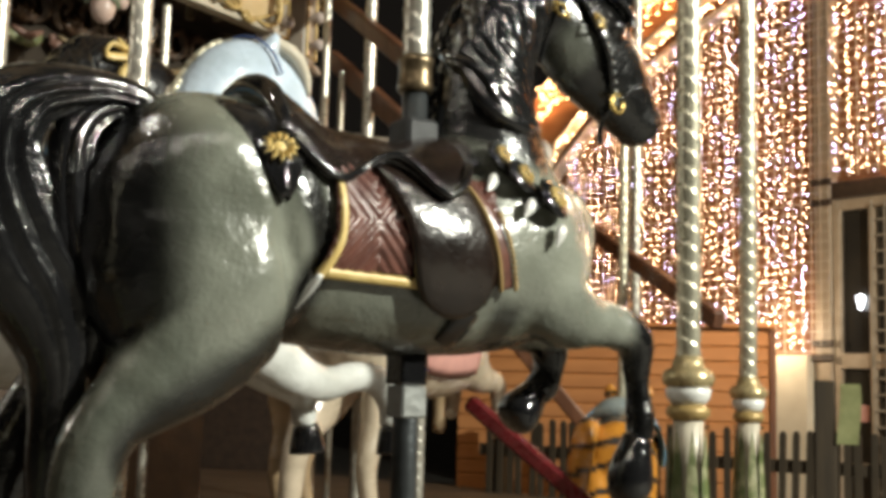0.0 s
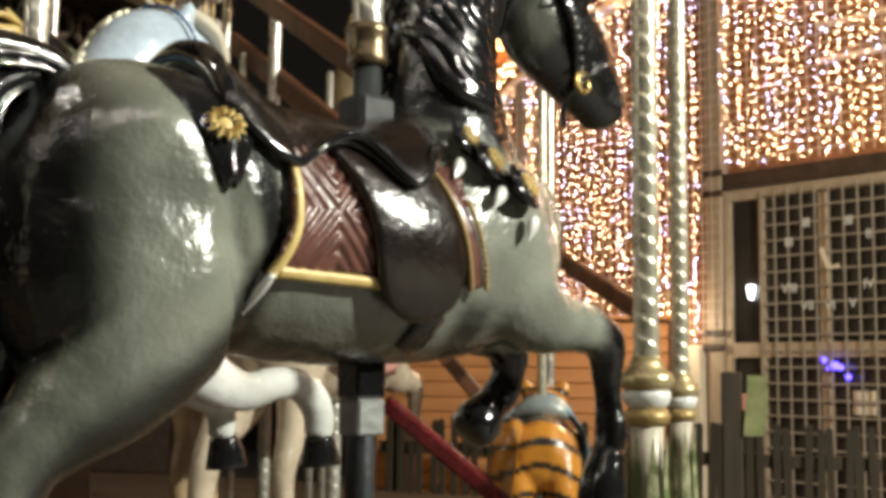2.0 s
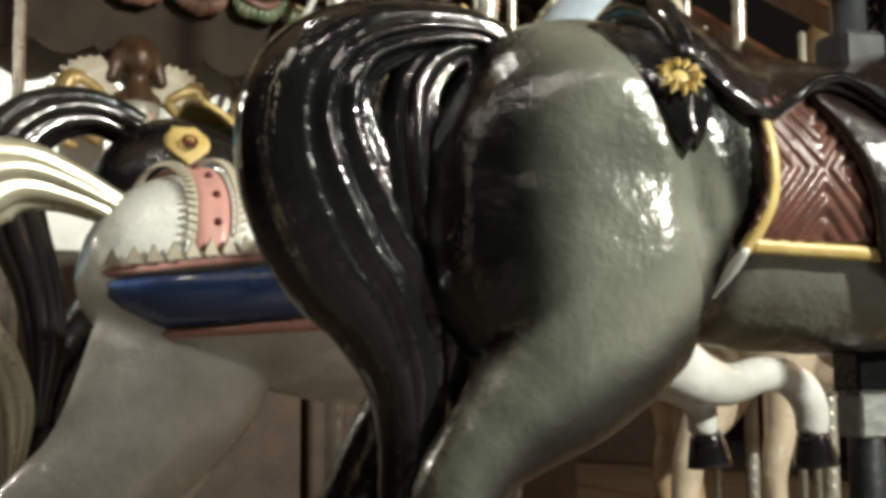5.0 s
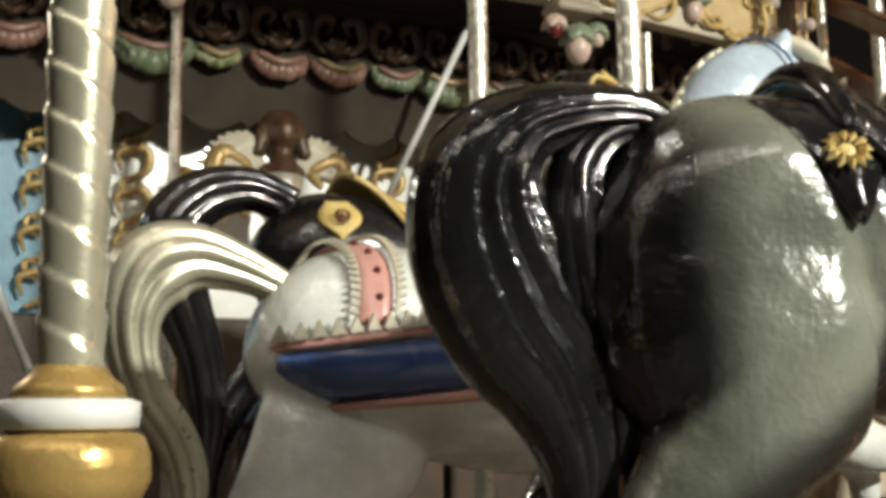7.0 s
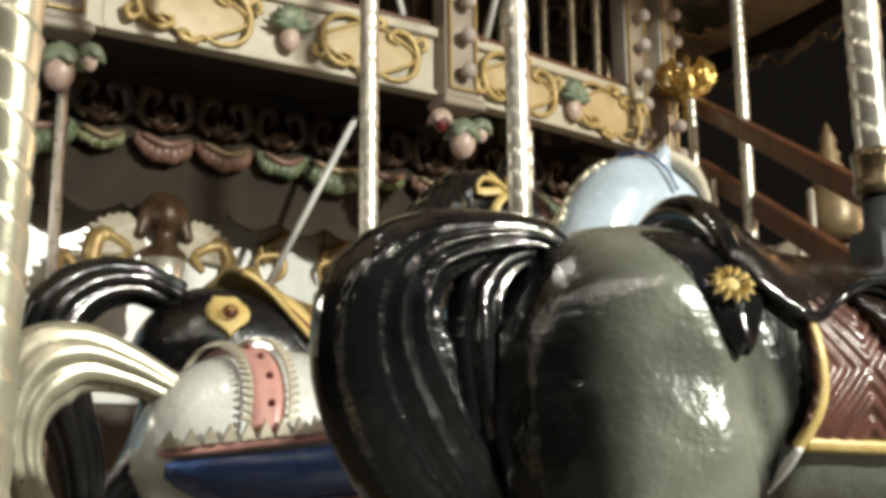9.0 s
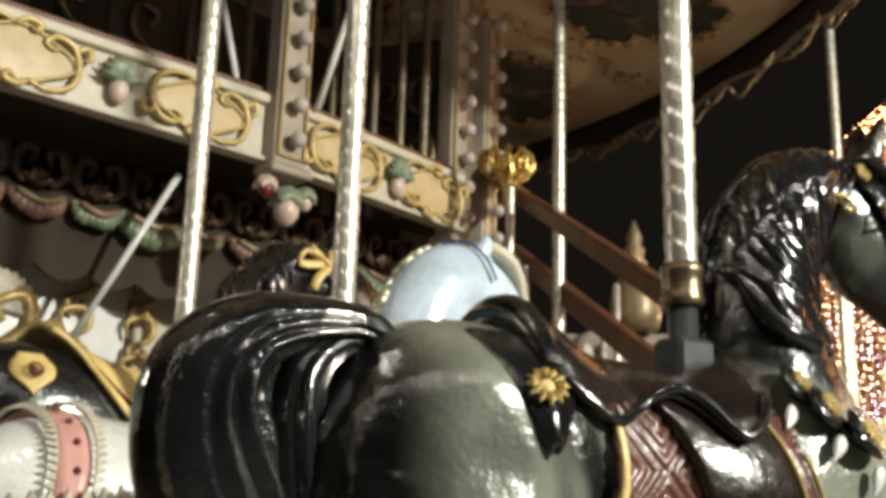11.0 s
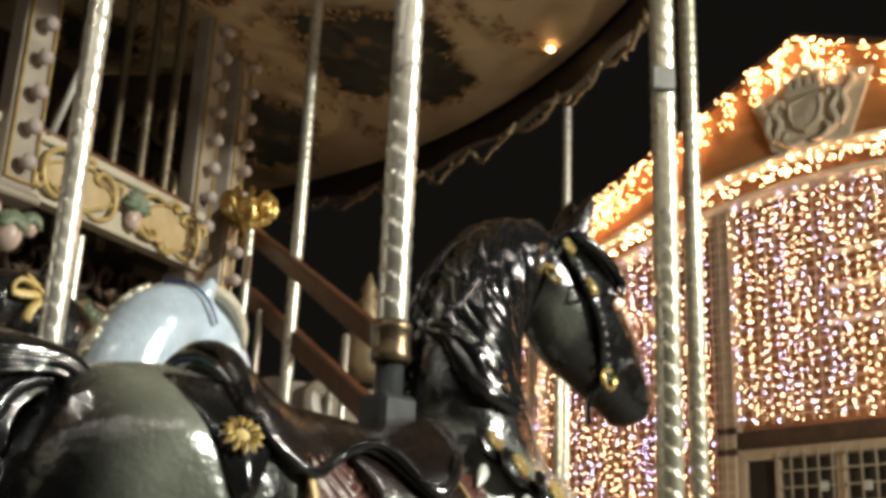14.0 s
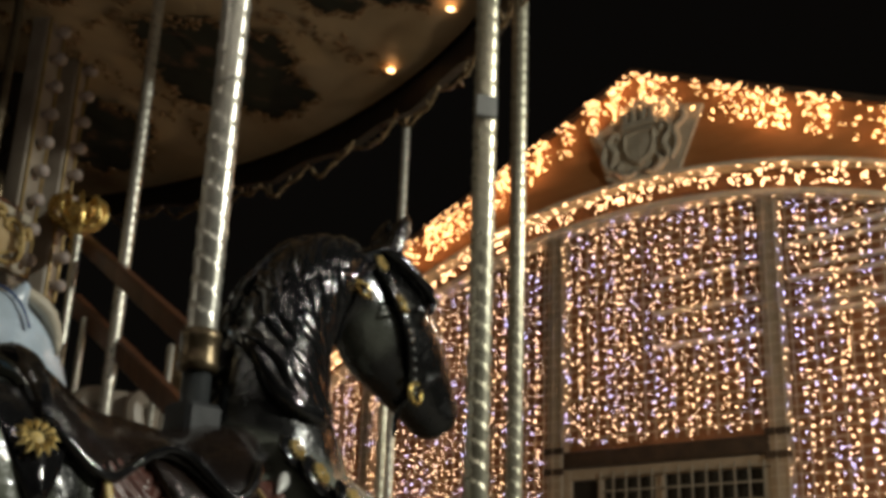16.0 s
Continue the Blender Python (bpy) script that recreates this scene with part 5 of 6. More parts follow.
def carved_tail(path, count, seg, folds, offset):
    """A tail of smooth outer sweep whose inner half is cut into long folds."""
    rows = spline(path, count)
    rings = []
    for i, (a, z, rv, ry) in enumerate(r.tolist() for r in rows):
        p, q = rows[min(i + 1, count - 1)], rows[max(i - 1, 0)]
        t = Vector((p[0] - q[0], 0, p[1] - q[1])).normalized()
        v = Vector((-t.z, 0, t.x))
        f = i / (count - 1)
        ring = []
        for k in range(seg):
            w = 360 * k / seg - 180
            g = 1.0 + 0.004 * math.sin(radians(w) * 7 + 2.0 * f) + 0.0025 * math.sin(radians(w) * 37 + 9 * f)
            for at, wide, deep in folds:
                x = (w - at - 16 * math.sin(2.6 * f + at) * f) / wide
                g += deep * (math.exp(-x * x) - 1.1 * math.exp(-((x + 1.25) * 1.6) ** 2)) * smoothstep(f, 0.02, 0.14) * (1 - smoothstep(f, 0.62, 0.9))
            ring.append(Vector((a, -offset, z)) + g * (max(rv, 0.004) * math.cos(radians(w)) * v + max(ry, 0.004) * math.sin(radians(w)) * Vector((0, 1, 0))))
        rings.append(ring)
    bm = bmesh.new()
    loft(bm, rings)
    return bm


part("tail", carved_tail(TAIL, 120, 160, ((-80, 11, 0.06), (-52, 10, 0.12), (-24, 10, 0.11), (60, 12, 0.06), (110, 14, 0.06)), 0.012), BLACK, hero, "black carved tail with deep flowing grooves")
LOCK = [(-0.505, 1.94, 0.010, 0.012), (-0.555, 1.962, 0.018, 0.026), (-0.60, 1.948, 0.028, 0.04), (-0.632, 1.908, 0.036, 0.05), (-0.638, 1.855, 0.037, 0.055), (-0.634, 1.795, 0.042, 0.055), (-0.622, 1.73, 0.046, 0.055), (-0.60, 1.66, 0.045, 0.05), (-0.59, 1.58, 0.035, 0.045), (-0.60, 1.50, 0.01, 0.012)]
part("tail_lock", carved_tail(LOCK, 70, 90, ((-100, 14, 0.08), (-50, 12, 0.10)), 0.005), BLACK, hero)
rnd = random.Random(11)
bm = bmesh.new()
strand_set(bm, NECK, 46, rnd, 1, 0.80, 0.0105, 0.48, 14)
strand_set(bm, NECK, 26, rnd, -1, 0.8, 0.0125)
strand_set(bm, NECK, 70, rnd, 1, 0.95, 0.0068, 0.50, 44)
for k in range(7):
    tube(bm, spline([(0.37, -0.012 * (k - 3), 2.40), (0.43, -0.014 * (k - 3) - 0.01, 2.375), (0.47 + 0.005 * k, -0.016 * (k - 3) - 0.01, 2.325), (0.485, -0.018 * (k - 3) - 0.01, 2.285 - 0.01 * (k % 3))], 8), [0.012, 0.014, 0.013, 0.012, 0.011, 0.009, 0.006, 0.003], 7)
part("mane", bm, BLACK, hero, "black carved mane of many locks")

# saddle, blanket and harness
blanket_rows = []
for i in range(90):
    f = i / 89
    a = -0.252 + 0.335 * f
    col = []
    for j in range(64):
        g = j / 63
        z = 1.905 - (1.905 - 1.718) * g + 0.006 * math.sin(3 * f)
        aa = a - 0.018 * (1 - f) * smoothstep(g, 0.6, 1.0)
        u, v = (aa + 0.252) / 0.165, (1.905 - z) / 0.190
        cu, cv = abs((u * 1.0) % 1 - 0.5) * 2, abs((v * 1.0 + 0.5) % 1 - 0.5) * 2
        ring = abs(((cu + cv) * 3.4) % 1 - 0.5) * 2
        col.append(body_at(float(aa), 1, z, 0.009 + 0.0045 * smoothstep(ring, 0.25, 0.65)))
    blanket_rows.append(col)
sheet_part("blanket", blanket_rows, 0.008, BLANKET, hero, "red-brown blanket with carved diamond pattern")


def strip(name, pts, width, lift, material, parent, label="", side=1):
    """A raised band on the flank along (a, z) points."""
    p = spline(pts, 26)
    rows = []
    for i in range(26):
        q, r = p[min(i + 1, 25)], p[max(i - 1, 0)]
        t = Vector((q[0] - r[0], q[1] - r[1])).normalized()
        nrm = Vector((-t.y, t.x))
        rows.append([body_at(p[i][0] + nrm.x * width * o, side, p[i][1] + nrm.y * width * o, lift + 0.003 * (1 - (2 * o) ** 2)) for o in (-0.5, -0.25, 0, 0.25, 0.5)])
    return sheet_part(name, rows, 0.010, material, parent, label)


strip("blanket_border", [(-0.245, 1.876), (-0.241, 1.82), (-0.246, 1.765), (-0.272, 1.708)], 0.014, 0.014, GOLD_PAINT, hero, "gold border")
strip("blanket_border", [(-0.264, 1.715), (-0.20, 1.713), (-0.13, 1.711), (-0.075, 1.709)], 0.016, 0.014, GOLD_PAINT, hero, "gold border")
strip("blanket_edge", [(0.000, 1.93), (0.040, 1.872), (0.074, 1.80), (0.102, 1.714)], 0.028, 0.019, BLANKET, hero, "dark red edge")
for k in range(46):
    f = k / 45
    a, z = spline([(-0.018, 1.945), (0.026, 1.876), (0.058, 1.80), (0.084, 1.712)], 46)[k]
    if k == 0:
        bm = bmesh.new()
        ball(bm, (0, 0, 0), 0.0048, 8)
        bead = part("bead", bm, GILT, hero, "gilt bead")
        bead.location = body_at(a, 1, z, 0.026)
    else:
        o = bead.copy()
        o.location = body_at(a, 1, z, 0.026)
        scene.collection.objects.link(o)
for a, z in spline([(0.075, 1.845), (0.092, 1.80), (0.118, 1.716)], 22):
    o = bead.copy()
    o.location = body_at(a, 1, z, 0.024)
    scene.collection.objects.link(o)
flap = []
L = spline([(-0.175, 1.930), (-0.150, 1.875), (-0.118, 1.80), (-0.098, 1.72), (-0.076, 1.685), (-0.045, 1.664), (-0.012, 1.656)], 30)
R = spline([(0.0, 1.94), (0.030, 1.86), (0.055, 1.79), (0.068, 1.735), (0.062, 1.692), (0.040, 1.667), (0.006, 1.656)], 30)
for i in range(30):
    flap.append([body_at(L[i][0] + (R[i][0] - L[i][0]) * f, 1, L[i][1] + (R[i][1] - L[i][1]) * f, 0.026 + 0.010 * math.sin(math.pi * f) ** 0.6 * min(1, (29 - i) / 5 + 0.2)) for f in np.linspace(0, 1, 16)])
sheet_part("saddle_flap", flap, 0.016, LEATHER, hero, "dark brown leather-painted flap")
SKIRT = spline([(-0.335, 1.93), (-0.30, 1.90), (-0.268, 1.879), (-0.236, 1.873), (-0.188, 1.90), (-0.156, 1.909), (-0.112, 1.90), (-0.06, 1.858), (-0.04, 1.854), (-0.008, 1.875), (0.03, 1.925), (0.07, 1.95)], 60)


def skirt(a):
    """Degrees round the trunk at which the saddle's rolled lower edge runs."""
    z = float(np.interp(a, [p[0] for p in SKIRT], [p[1] for p in SKIRT]))
    col = [p[0] for p in BODY]
    zc, hh = (float(np.interp(a, col, [p[i] for p in BODY])) for i in (1, 2))
    return math.degrees(math.acos(max(-0.9, min(0.9, (z - zc) / (hh + 0.018)))))


def proud(a):
    """How far the skirt stands out over the flap."""
    return 0.030 * smoothstep(a, -0.20, -0.13) * (1 - smoothstep(a, 0.01, 0.05))


seat = []
for i in range(40):
    f = i / 39
    a = -0.335 + 0.405 * f
    rise = 0.018 + 0.022 * (1 - smoothstep(f, 0.0, 0.28)) + 0.014 * smoothstep(f, 0.6, 0.9)
    reach = skirt(a)
    seat.append([over_back(a, d, rise * (1 - 0.55 * abs(d / reach) ** 3) + proud(a) * abs(d / reach) ** 2) for d in np.linspace(-reach, reach, 33)])
sheet_part("seat", seat, 0.022, LEATHER, hero, "dark brown saddle seat")
for side in (1, -1):
    bm = bmesh.new()
    pts = [over_back(-0.335 + 0.405 * f, side * skirt(-0.335 + 0.405 * f), 0.017 + proud(-0.335 + 0.405 * f)) for f in np.linspace(0, 1, 40)]
    tube(bm, pts, 0.0085, 8)
    part("saddle_roll", bm, BLACK, hero, "black rolled edge")
bm = bmesh.new()
pts = [over_back(-0.340, d, 0.016 + 0.010 * math.cos(radians(d * 1.6))) for d in np.linspace(-58, 58, 24)]
tube(bm, pts, [0.010 + 0.018 * math.sin(math.pi * i / 23) for i in range(24)], 12)
part("cantle", bm, BLACK, hero, "black rolled cantle")
strip("girth", [(0.040, 1.672), (0.032, 1.64), (0.022, 1.612)], 0.05, 0.010, BLACK, hero, "black girth strap")
for side in (1, -1):
    crup = []
    for i in range(22):
        f = i / 21
        z = 1.985 - 0.150 * f
        w = 0.075 * (1 - f) ** 0.8 + 0.004
        crup.append([body_at(-0.36 + 0.01 * f + w * o, side, z - 0.015 * abs(o) * f, 0.012 + 0.004 * math.cos(2.5 * o)) for o in np.linspace(-1, 1, 11)])
    sheet_part("crupper_strap", crup, 0.012, BLACK, hero, "black pointed strap over the rump")
rosette(hero, body_at(-0.362, 1, 1.905, 0.022), (-0.15, -0.85, 0.5), 0.031, GOLD_PAINT, "gold flower rosette")
leaf_tassel(hero, body_at(-0.276, 1, 1.712, 0.02), body_at(-0.296, 1, 1.655, 0.02), 0.011, (0, -1, 0.1), WHITE, "white tassel")
strip("breast_strap", [(0.06, 1.975), (0.11, 1.965), (0.145, 1.938), (0.20, 1.895), (0.235, 1.876)], 0.024, 0.012, BLACK, hero, "black breast strap")
for a, z, r, out, ta, tz, ba, bz in ((0.106, 1.962, 0.019, 0.038, 0.094, 1.922, 0.062, 1.886), (0.140, 1.926, 0.021, 0.016, 0.160, 1.880, 0.132, 1.844), (0.208, 1.889, 0.025, 0.006, 0.226, 1.840, 0.208, 1.798)):
    nrm = (0.15 + a, -0.8, 0.45)
    bm = bmesh.new()
    bmesh.ops.create_uvsphere(bm, u_segments=18, v_segments=8, radius=r * 1.75, matrix=Matrix.Diagonal((1, 1, 0.25, 1)))
    o = part("boss", bm, BLACK, hero, "black round boss")
    o.matrix_basis = Matrix.Translation(body_at(a, 1, z, 0.020 + out)) @ Vector(nrm).to_track_quat("Z", "Y").to_matrix().to_4x4()
    rosette(hero, body_at(a, 1, z, 0.030 + out), nrm, r, GOLD_PAINT, "gold flower rosette")
    leaf_tassel(hero, body_at(ta, 1, tz, 0.022), body_at(ba, 1, bz, 0.020), 0.012, (0, -1, 0.1), WHITE, "white tassel")


def head_at(f, w, lift):
    """A point on the head: f along it, w degrees from its front line towards its right cheek."""
    rows = spline(HEAD, 60)
    i = min(58, int(f * 59))
    a, z, rv, ry = (rows[i] + (rows[i + 1] - rows[i]) * (f * 59 - i)).tolist()
    p, q = rows[min(i + 1, 59)], rows[max(i - 1, 0)]
    t = Vector((p[0] - q[0], 0, p[1] - q[1])).normalized()
    v = Vector((-t.z, 0, t.x))
    return Vector((a, 0, z)) + v * (rv + lift) * math.cos(radians(w)) + Vector((0, -1, 0)) * (ry + lift) * math.sin(radians(w))


def head_strap(pts, r=0.009):
    bm = bmesh.new()
    tube(bm, spline([head_at(f, w, 0.004) for f, w in pts], 22), r, 8, 0.6)
    return part("bridle_strap", bm, BLACK, hero, "black studded bridle strap")


def cheek_at(a, z, lift):
    """A point on the right cheek straight out from (a, z)."""
    rows = spline(HEAD, 60)
    best = min(rows, key=lambda p: (p[0] - a) ** 2 + (p[1] - z) ** 2)
    d = math.hypot(best[0] - a, best[1] - z) / best[2]
    return Vector((a, -(float(best[3]) * math.sqrt(max(0.03, 1 - min(d, 1) ** 2)) + lift), z))


def cheek_strap(pts, r):
    bm = bmesh.new()
    tube(bm, spline([cheek_at(a, z, 0.006) for a, z in pts], 24), r, 8, 0.6)
    part("bridle_strap", bm, BLACK, hero, "black bridle strap")


cheek_strap([(0.315, 2.385), (0.338, 2.351), (0.362, 2.315), (0.383, 2.28), (0.415, 2.228), (0.437, 2.179), (0.462, 2.129)], 0.011)
cheek_strap([(0.270, 2.36), (0.282, 2.325), (0.294, 2.29), (0.292, 2.24), (0.285, 2.19)], 0.009)
cheek_strap([(0.294, 2.30), (0.315, 2.33), (0.338, 2.351), (0.38, 2.365)], 0.009)
cheek_strap([(0.52, 2.175), (0.49, 2.15), (0.462, 2.129), (0.455, 2.09), (0.455, 2.05)], 0.009)
BITS = ((0.294, 2.290), (0.338, 2.351), (0.383, 2.280), (0.462, 2.129))


def ring_part(name, c, n, r, tr, square=False):
    bm = bmesh.new()
    k = 4 if square else 20
    m = Matrix.Translation(c) @ Vector(n).to_track_quat("Z", "Y").to_matrix().to_4x4()
    q = [m @ Vector((r * math.cos(2 * math.pi * (i + 0.5) / k) * (1.25 if square else 1), r * math.sin(2 * math.pi * (i + 0.5) / k), 0)) for i in range(k + 2)]
    tube(bm, q, tr, 8)
    part(name, bm, GILT_BRIGHT, hero, "polished brass " + name.replace("_", " "))


ring_part("bit_ring", cheek_at(BITS[3][0], BITS[3][1], 0.018), (0.2, -1, 0.1), 0.0195, 0.0048)
ring_part("buckle", cheek_at(BITS[0][0], BITS[0][1], 0.020), (0.2, -1, 0.4), 0.021, 0.004, True)
ring_part("buckle", cheek_at(BITS[2][0], BITS[2][1], 0.020), (0.4, -0.9, 0.3), 0.018, 0.004, True)
rosette(hero, cheek_at(BITS[1][0], BITS[1][1], 0.020), (0.3, -0.8, 0.4), 0.018, GOLD_PAINT, "small gold rosette")
bm = bmesh.new()
for k in range(14):
    a, z = spline([(0.362, 2.315), (0.415, 2.228), (0.462, 2.129)], 14)[k]
    ball(bm, cheek_at(a, z, 0.016), 0.0042, 6)
part("strap_studs", bm, STEEL_PALE, hero)
for n in (-1, 1):
    bm = bmesh.new()
    ball(bm, (0.452, -n * 0.070, 2.283), 0.015, 10)
    part("eye", bm, BLACK, hero)
pole_parts(hero, 3.9)


def plain_paint(base, dark=None):
    def fn(c):
        k = 0.5 + 0.5 * noise.noise(c * 8.0)
        f = smoothstep(c.z, 2.0, 2.2) if dark else 0.0
        return tuple((b + (d - b) * f) * (0.88 + 0.12 * k) for b, d in zip(base, dark or base))
    return fn


def other_horse(m, label, coat, mane, body, neck, head, limbs, tail, ear, tail_label="", voxel=0.011, pole_top=3.15, ear_size=0.09, near_mane=1.0, head_coat=None):
    h = thing("carousel_horse", m, label, "carousel horse", "carousel horses")
    bm = bmesh.new()
    htube(bm, body, 0, None, 26, 28)
    htube(bm, neck, 0, None, 16, 20)
    htube(bm, head, 0, None, 16, 20)
    for path, n in limbs:
        htube(bm, path, n, None, 18, 16)
    ears(h, bm, ear[0], ear[1], 0.03, ear_size)
    skinned("body", skin(bm, voxel, 5), LACQUER, h, plain_paint(coat, head_coat))
    if tail:
        bm = bmesh.new()
        htube(bm, tail, 0.0, None, 56, 90, 8, 0.10, 4.0)
        part("tail", bm, mane, h, tail_label)
    bm = bmesh.new()
    if near_mane > 0.5:
        strand_set(bm, neck, 26, random.Random(4), 1, near_mane, 0.014)
    strand_set(bm, neck, 30, random.Random(6), -1, 1.0, 0.015 if near_mane > 0.5 else 0.008)
    part("mane", bm, mane, h)
    bm = bmesh.new()
    twisted(bm, -0.02, 0, FLOOR + 0.02, pole_top, 0.0255, 0.045, 14, 28)
    part("pole", bm, NICKEL, h, "spiral metal pole")
    return h


def hooves_for(h, spots, mat):
    for a, n, z, lean in spots:
        bm = bmesh.new()
        htube(bm, [(a, z, 0.034, 0.034), (a + lean * 0.02, z - 0.03, 0.045, 0.042), (a + lean * 0.03, z - 0.075, 0.054, 0.048)], n, None, 8, 14)
        part("hoof", bm, mat, h, "black hoof")


# the white horse with a gold tail
WB = shifted(BODY, -0.085, -0.09, 1.16, 1.0)
WN = [(0.20, 1.80, 0.15, 0.12), (0.175, 1.95, 0.13, 0.105), (0.165, 2.07, 0.115, 0.095), (0.18, 2.18, 0.108, 0.090), (0.235, 2.285, 0.100, 0.084), (0.315, 2.335, 0.08, 0.07)]
WH = [(0.23, 2.33, 0.07, 0.06), (0.31, 2.315, 0.09, 0.07), (0.38, 2.265, 0.100, 0.072), (0.44, 2.20, 0.09, 0.062), (0.48, 2.12, 0.07, 0.05), (0.51, 2.05, 0.058, 0.046), (0.52, 2.01, 0.03, 0.03)]
white = other_horse(pose(-0.68, 2.95, 0, 0, 0, 46), "white lacquered carousel horse with gold tail and blue saddle", (0.86, 0.88, 0.86), BRASS, WB, WN, WH,
                    [([(0.30, 1.66, 0.08, 0.06), (0.45, 1.565, 0.062, 0.05), (0.56, 1.535, 0.048, 0.044), (0.65, 1.555, 0.042, 0.040), (0.735, 1.552, 0.042, 0.040), (0.797, 1.505, 0.043, 0.040), (0.812, 1.45, 0.040, 0.038), (0.802, 1.415, 0.036, 0.036)], 0.03),
                     ([(0.28, 1.66, 0.08, 0.06), (0.43, 1.57, 0.055, 0.05), (0.53, 1.53, 0.048, 0.042), (0.58, 1.49, 0.038, 0.036), (0.585, 1.42, 0.034, 0.034)], -0.08),
                     ([(-0.60, 1.70, 0.13, 0.04), (-0.64, 1.59, 0.16, 0.07), (-0.70, 1.49, 0.14, 0.085), (-0.78, 1.40, 0.105, 0.075), (-0.88, 1.33, 0.08, 0.06), (-0.97, 1.25, 0.055, 0.05), (-1.03, 1.15, 0.04, 0.04), (-1.07, 1.08, 0.036, 0.034)], 0.045),
                     ([(-0.60, 1.70, 0.15, 0.08), (-0.58, 1.55, 0.12, 0.08), (-0.62, 1.42, 0.08, 0.06), (-0.66, 1.3, 0.05, 0.05), (-0.68, 1.15, 0.036, 0.034)], -0.09)],
                    [(-0.69, 1.82, 0.022, 0.03), (-0.755, 1.848, 0.030, 0.036), (-0.83, 1.878, 0.042, 0.045), (-0.905, 1.892, 0.058, 0.055), (-0.965, 1.868, 0.070, 0.06), (-0.998, 1.805, 0.052, 0.06), (-0.998, 1.73, 0.040, 0.055), (-0.972, 1.655, 0.036, 0.05), (-0.925, 1.585, 0.034, 0.045), (-0.90, 1.50, 0.030, 0.04), (-0.905, 1.38, 0.010, 0.012)],
                    (0.322, 2.368), "gold carved tail with flowing grooves", 0.010, 3.9, 0.068, 0.12, (0.66, 0.79, 0.95))
hooves_for(white, ((0.805, 0.03, 1.425, 0.5), (0.588, -0.08, 1.425, 0.5), (-1.08, 0.045, 1.07, -1), (-0.68, -0.09, 1.14, 0)), BLACK)
WPATH = WB


def wat(a, z, lift, side=1):
    return body_at(a, side, z, lift, WPATH)


rows = []
for i in range(30):
    f = i / 29
    a = -0.775 + 0.62 * f
    zt = 1.712 + 0.075 * f
    h = (0.078 + 0.018 * f) * min(1.0, 0.35 + 5 * f)
    rows.append([wat(a, zt - h * g, 0.014 + 0.020 * math.sin(math.pi * min(1, g + 0.05)) ** 0.5) for g in np.linspace(0, 1, 9)])
sheet_part("saddle_cloth", rows, 0.012, BLUE, white, "dark blue saddle cloth band")
rows = [[wat(-0.785 + 0.63 * i / 29, 1.722 + 0.075 * i / 29 + 0.012 * g, 0.018) for g in (0, 0.5, 1)] for i in range(30)]
sheet_part("cloth_piping", rows, 0.010, PINK, white, "pale pink piping")
rows = [[wat(-0.74 + 0.63 * i / 29, 1.628 + 0.06 * i / 29 - 0.022 * g * (0.3 + i / 29), 0.020) for g in (0, 0.5, 1)] for i in range(30)]
sheet_part("cloth_piping", rows, 0.010, PINK, white, "pale pink piping")
rows = [[over_back(-0.665 + 0.02 * math.sin(d / 30) + 0.055 * g, d, 0.007, WPATH) for g in (0, 0.35, 0.7, 1)] for d in np.linspace(-70, 84, 40)]
sheet_part("rump_band", rows, 0.010, PINK, white, "pink band over the rump")
for a, o in ((-0.668, -0.018), (-0.607, 0.018)):
    bm = bmesh.new()
    for k in range(31):
        d = -60 + k * 4.6
        p = [over_back(a + 0.02 * math.sin(d / 30), d - 2.2, 0.016, WPATH), over_back(a + 0.02 * math.sin(d / 30), d + 2.2, 0.016, WPATH), over_back(a + o + 0.02 * math.sin(d / 30), d, 0.014, WPATH)]
        q = [x + Vector((0, x.y, x.z - 1.74)).normalized() * 0.006 for x in p]
        vs = [bm.verts.new(x) for x in p + q]
        bm.faces.new(vs[3:])
        for i in range(3):
            bm.faces.new((vs[i], vs[(i + 1) % 3], vs[3 + (i + 1) % 3], vs[3 + i]))
    part("band_points", bm, CREAM, white, "small cream pointed edging", smooth=False)
bm = bmesh.new()
for k in range(22):
    a = -0.775 + 0.028 * k
    z = 1.738 + 0.075 * (a + 0.785) / 0.63
    vs = [bm.verts.new(wat(x, y, l)) for l in (0.016, 0.028) for x, y in ((a - 0.012, z), (a + 0.012, z), (a, z + 0.028))]
    bm.faces.new(vs[3:])
    for i in range(3):
        bm.faces.new((vs[i], vs[(i + 1) % 3], vs[3 + (i + 1) % 3], vs[3 + i]))
part("cloth_points", bm, CREAM, white, "cream pointed fringe", smooth=False)
for k in range(7):
    bm = bmesh.new()
    ball(bm, over_back(-0.632 + 0.02 * math.sin((-40 + k * 18) / 30), -40 + k * 18, 0.008, WPATH), 0.007, 8)
    part("band_dot", bm, RED, white, "dark red dot")
bm = bmesh.new()
tube(bm, spline([(0.235, 0.060, 2.355), (0.25, 0.030, 2.398), (0.268, -0.005, 2.410), (0.29, -0.048, 2.398), (0.318, -0.074, 2.362), (0.34, -0.082, 2.315)], 24), 0.0055, 8, 0.6)
part("headband", bm, BLUE, white, "blue headband")
bm = bmesh.new()
for k in range(6):
    tube(bm, spline([(0.33, -0.012 * (k - 3), 2.415), (0.40, -0.014 * (k - 3) - 0.02, 2.385), (0.44, -0.016 * (k - 3) - 0.02, 2.33), (0.445, -0.02 * (k - 3) - 0.02, 2.28)], 8), [0.014, 0.018, 0.019, 0.018, 0.016, 0.013, 0.008, 0.004], 7)
part("forelock", bm, CREAM, white, "cream carved forelock")

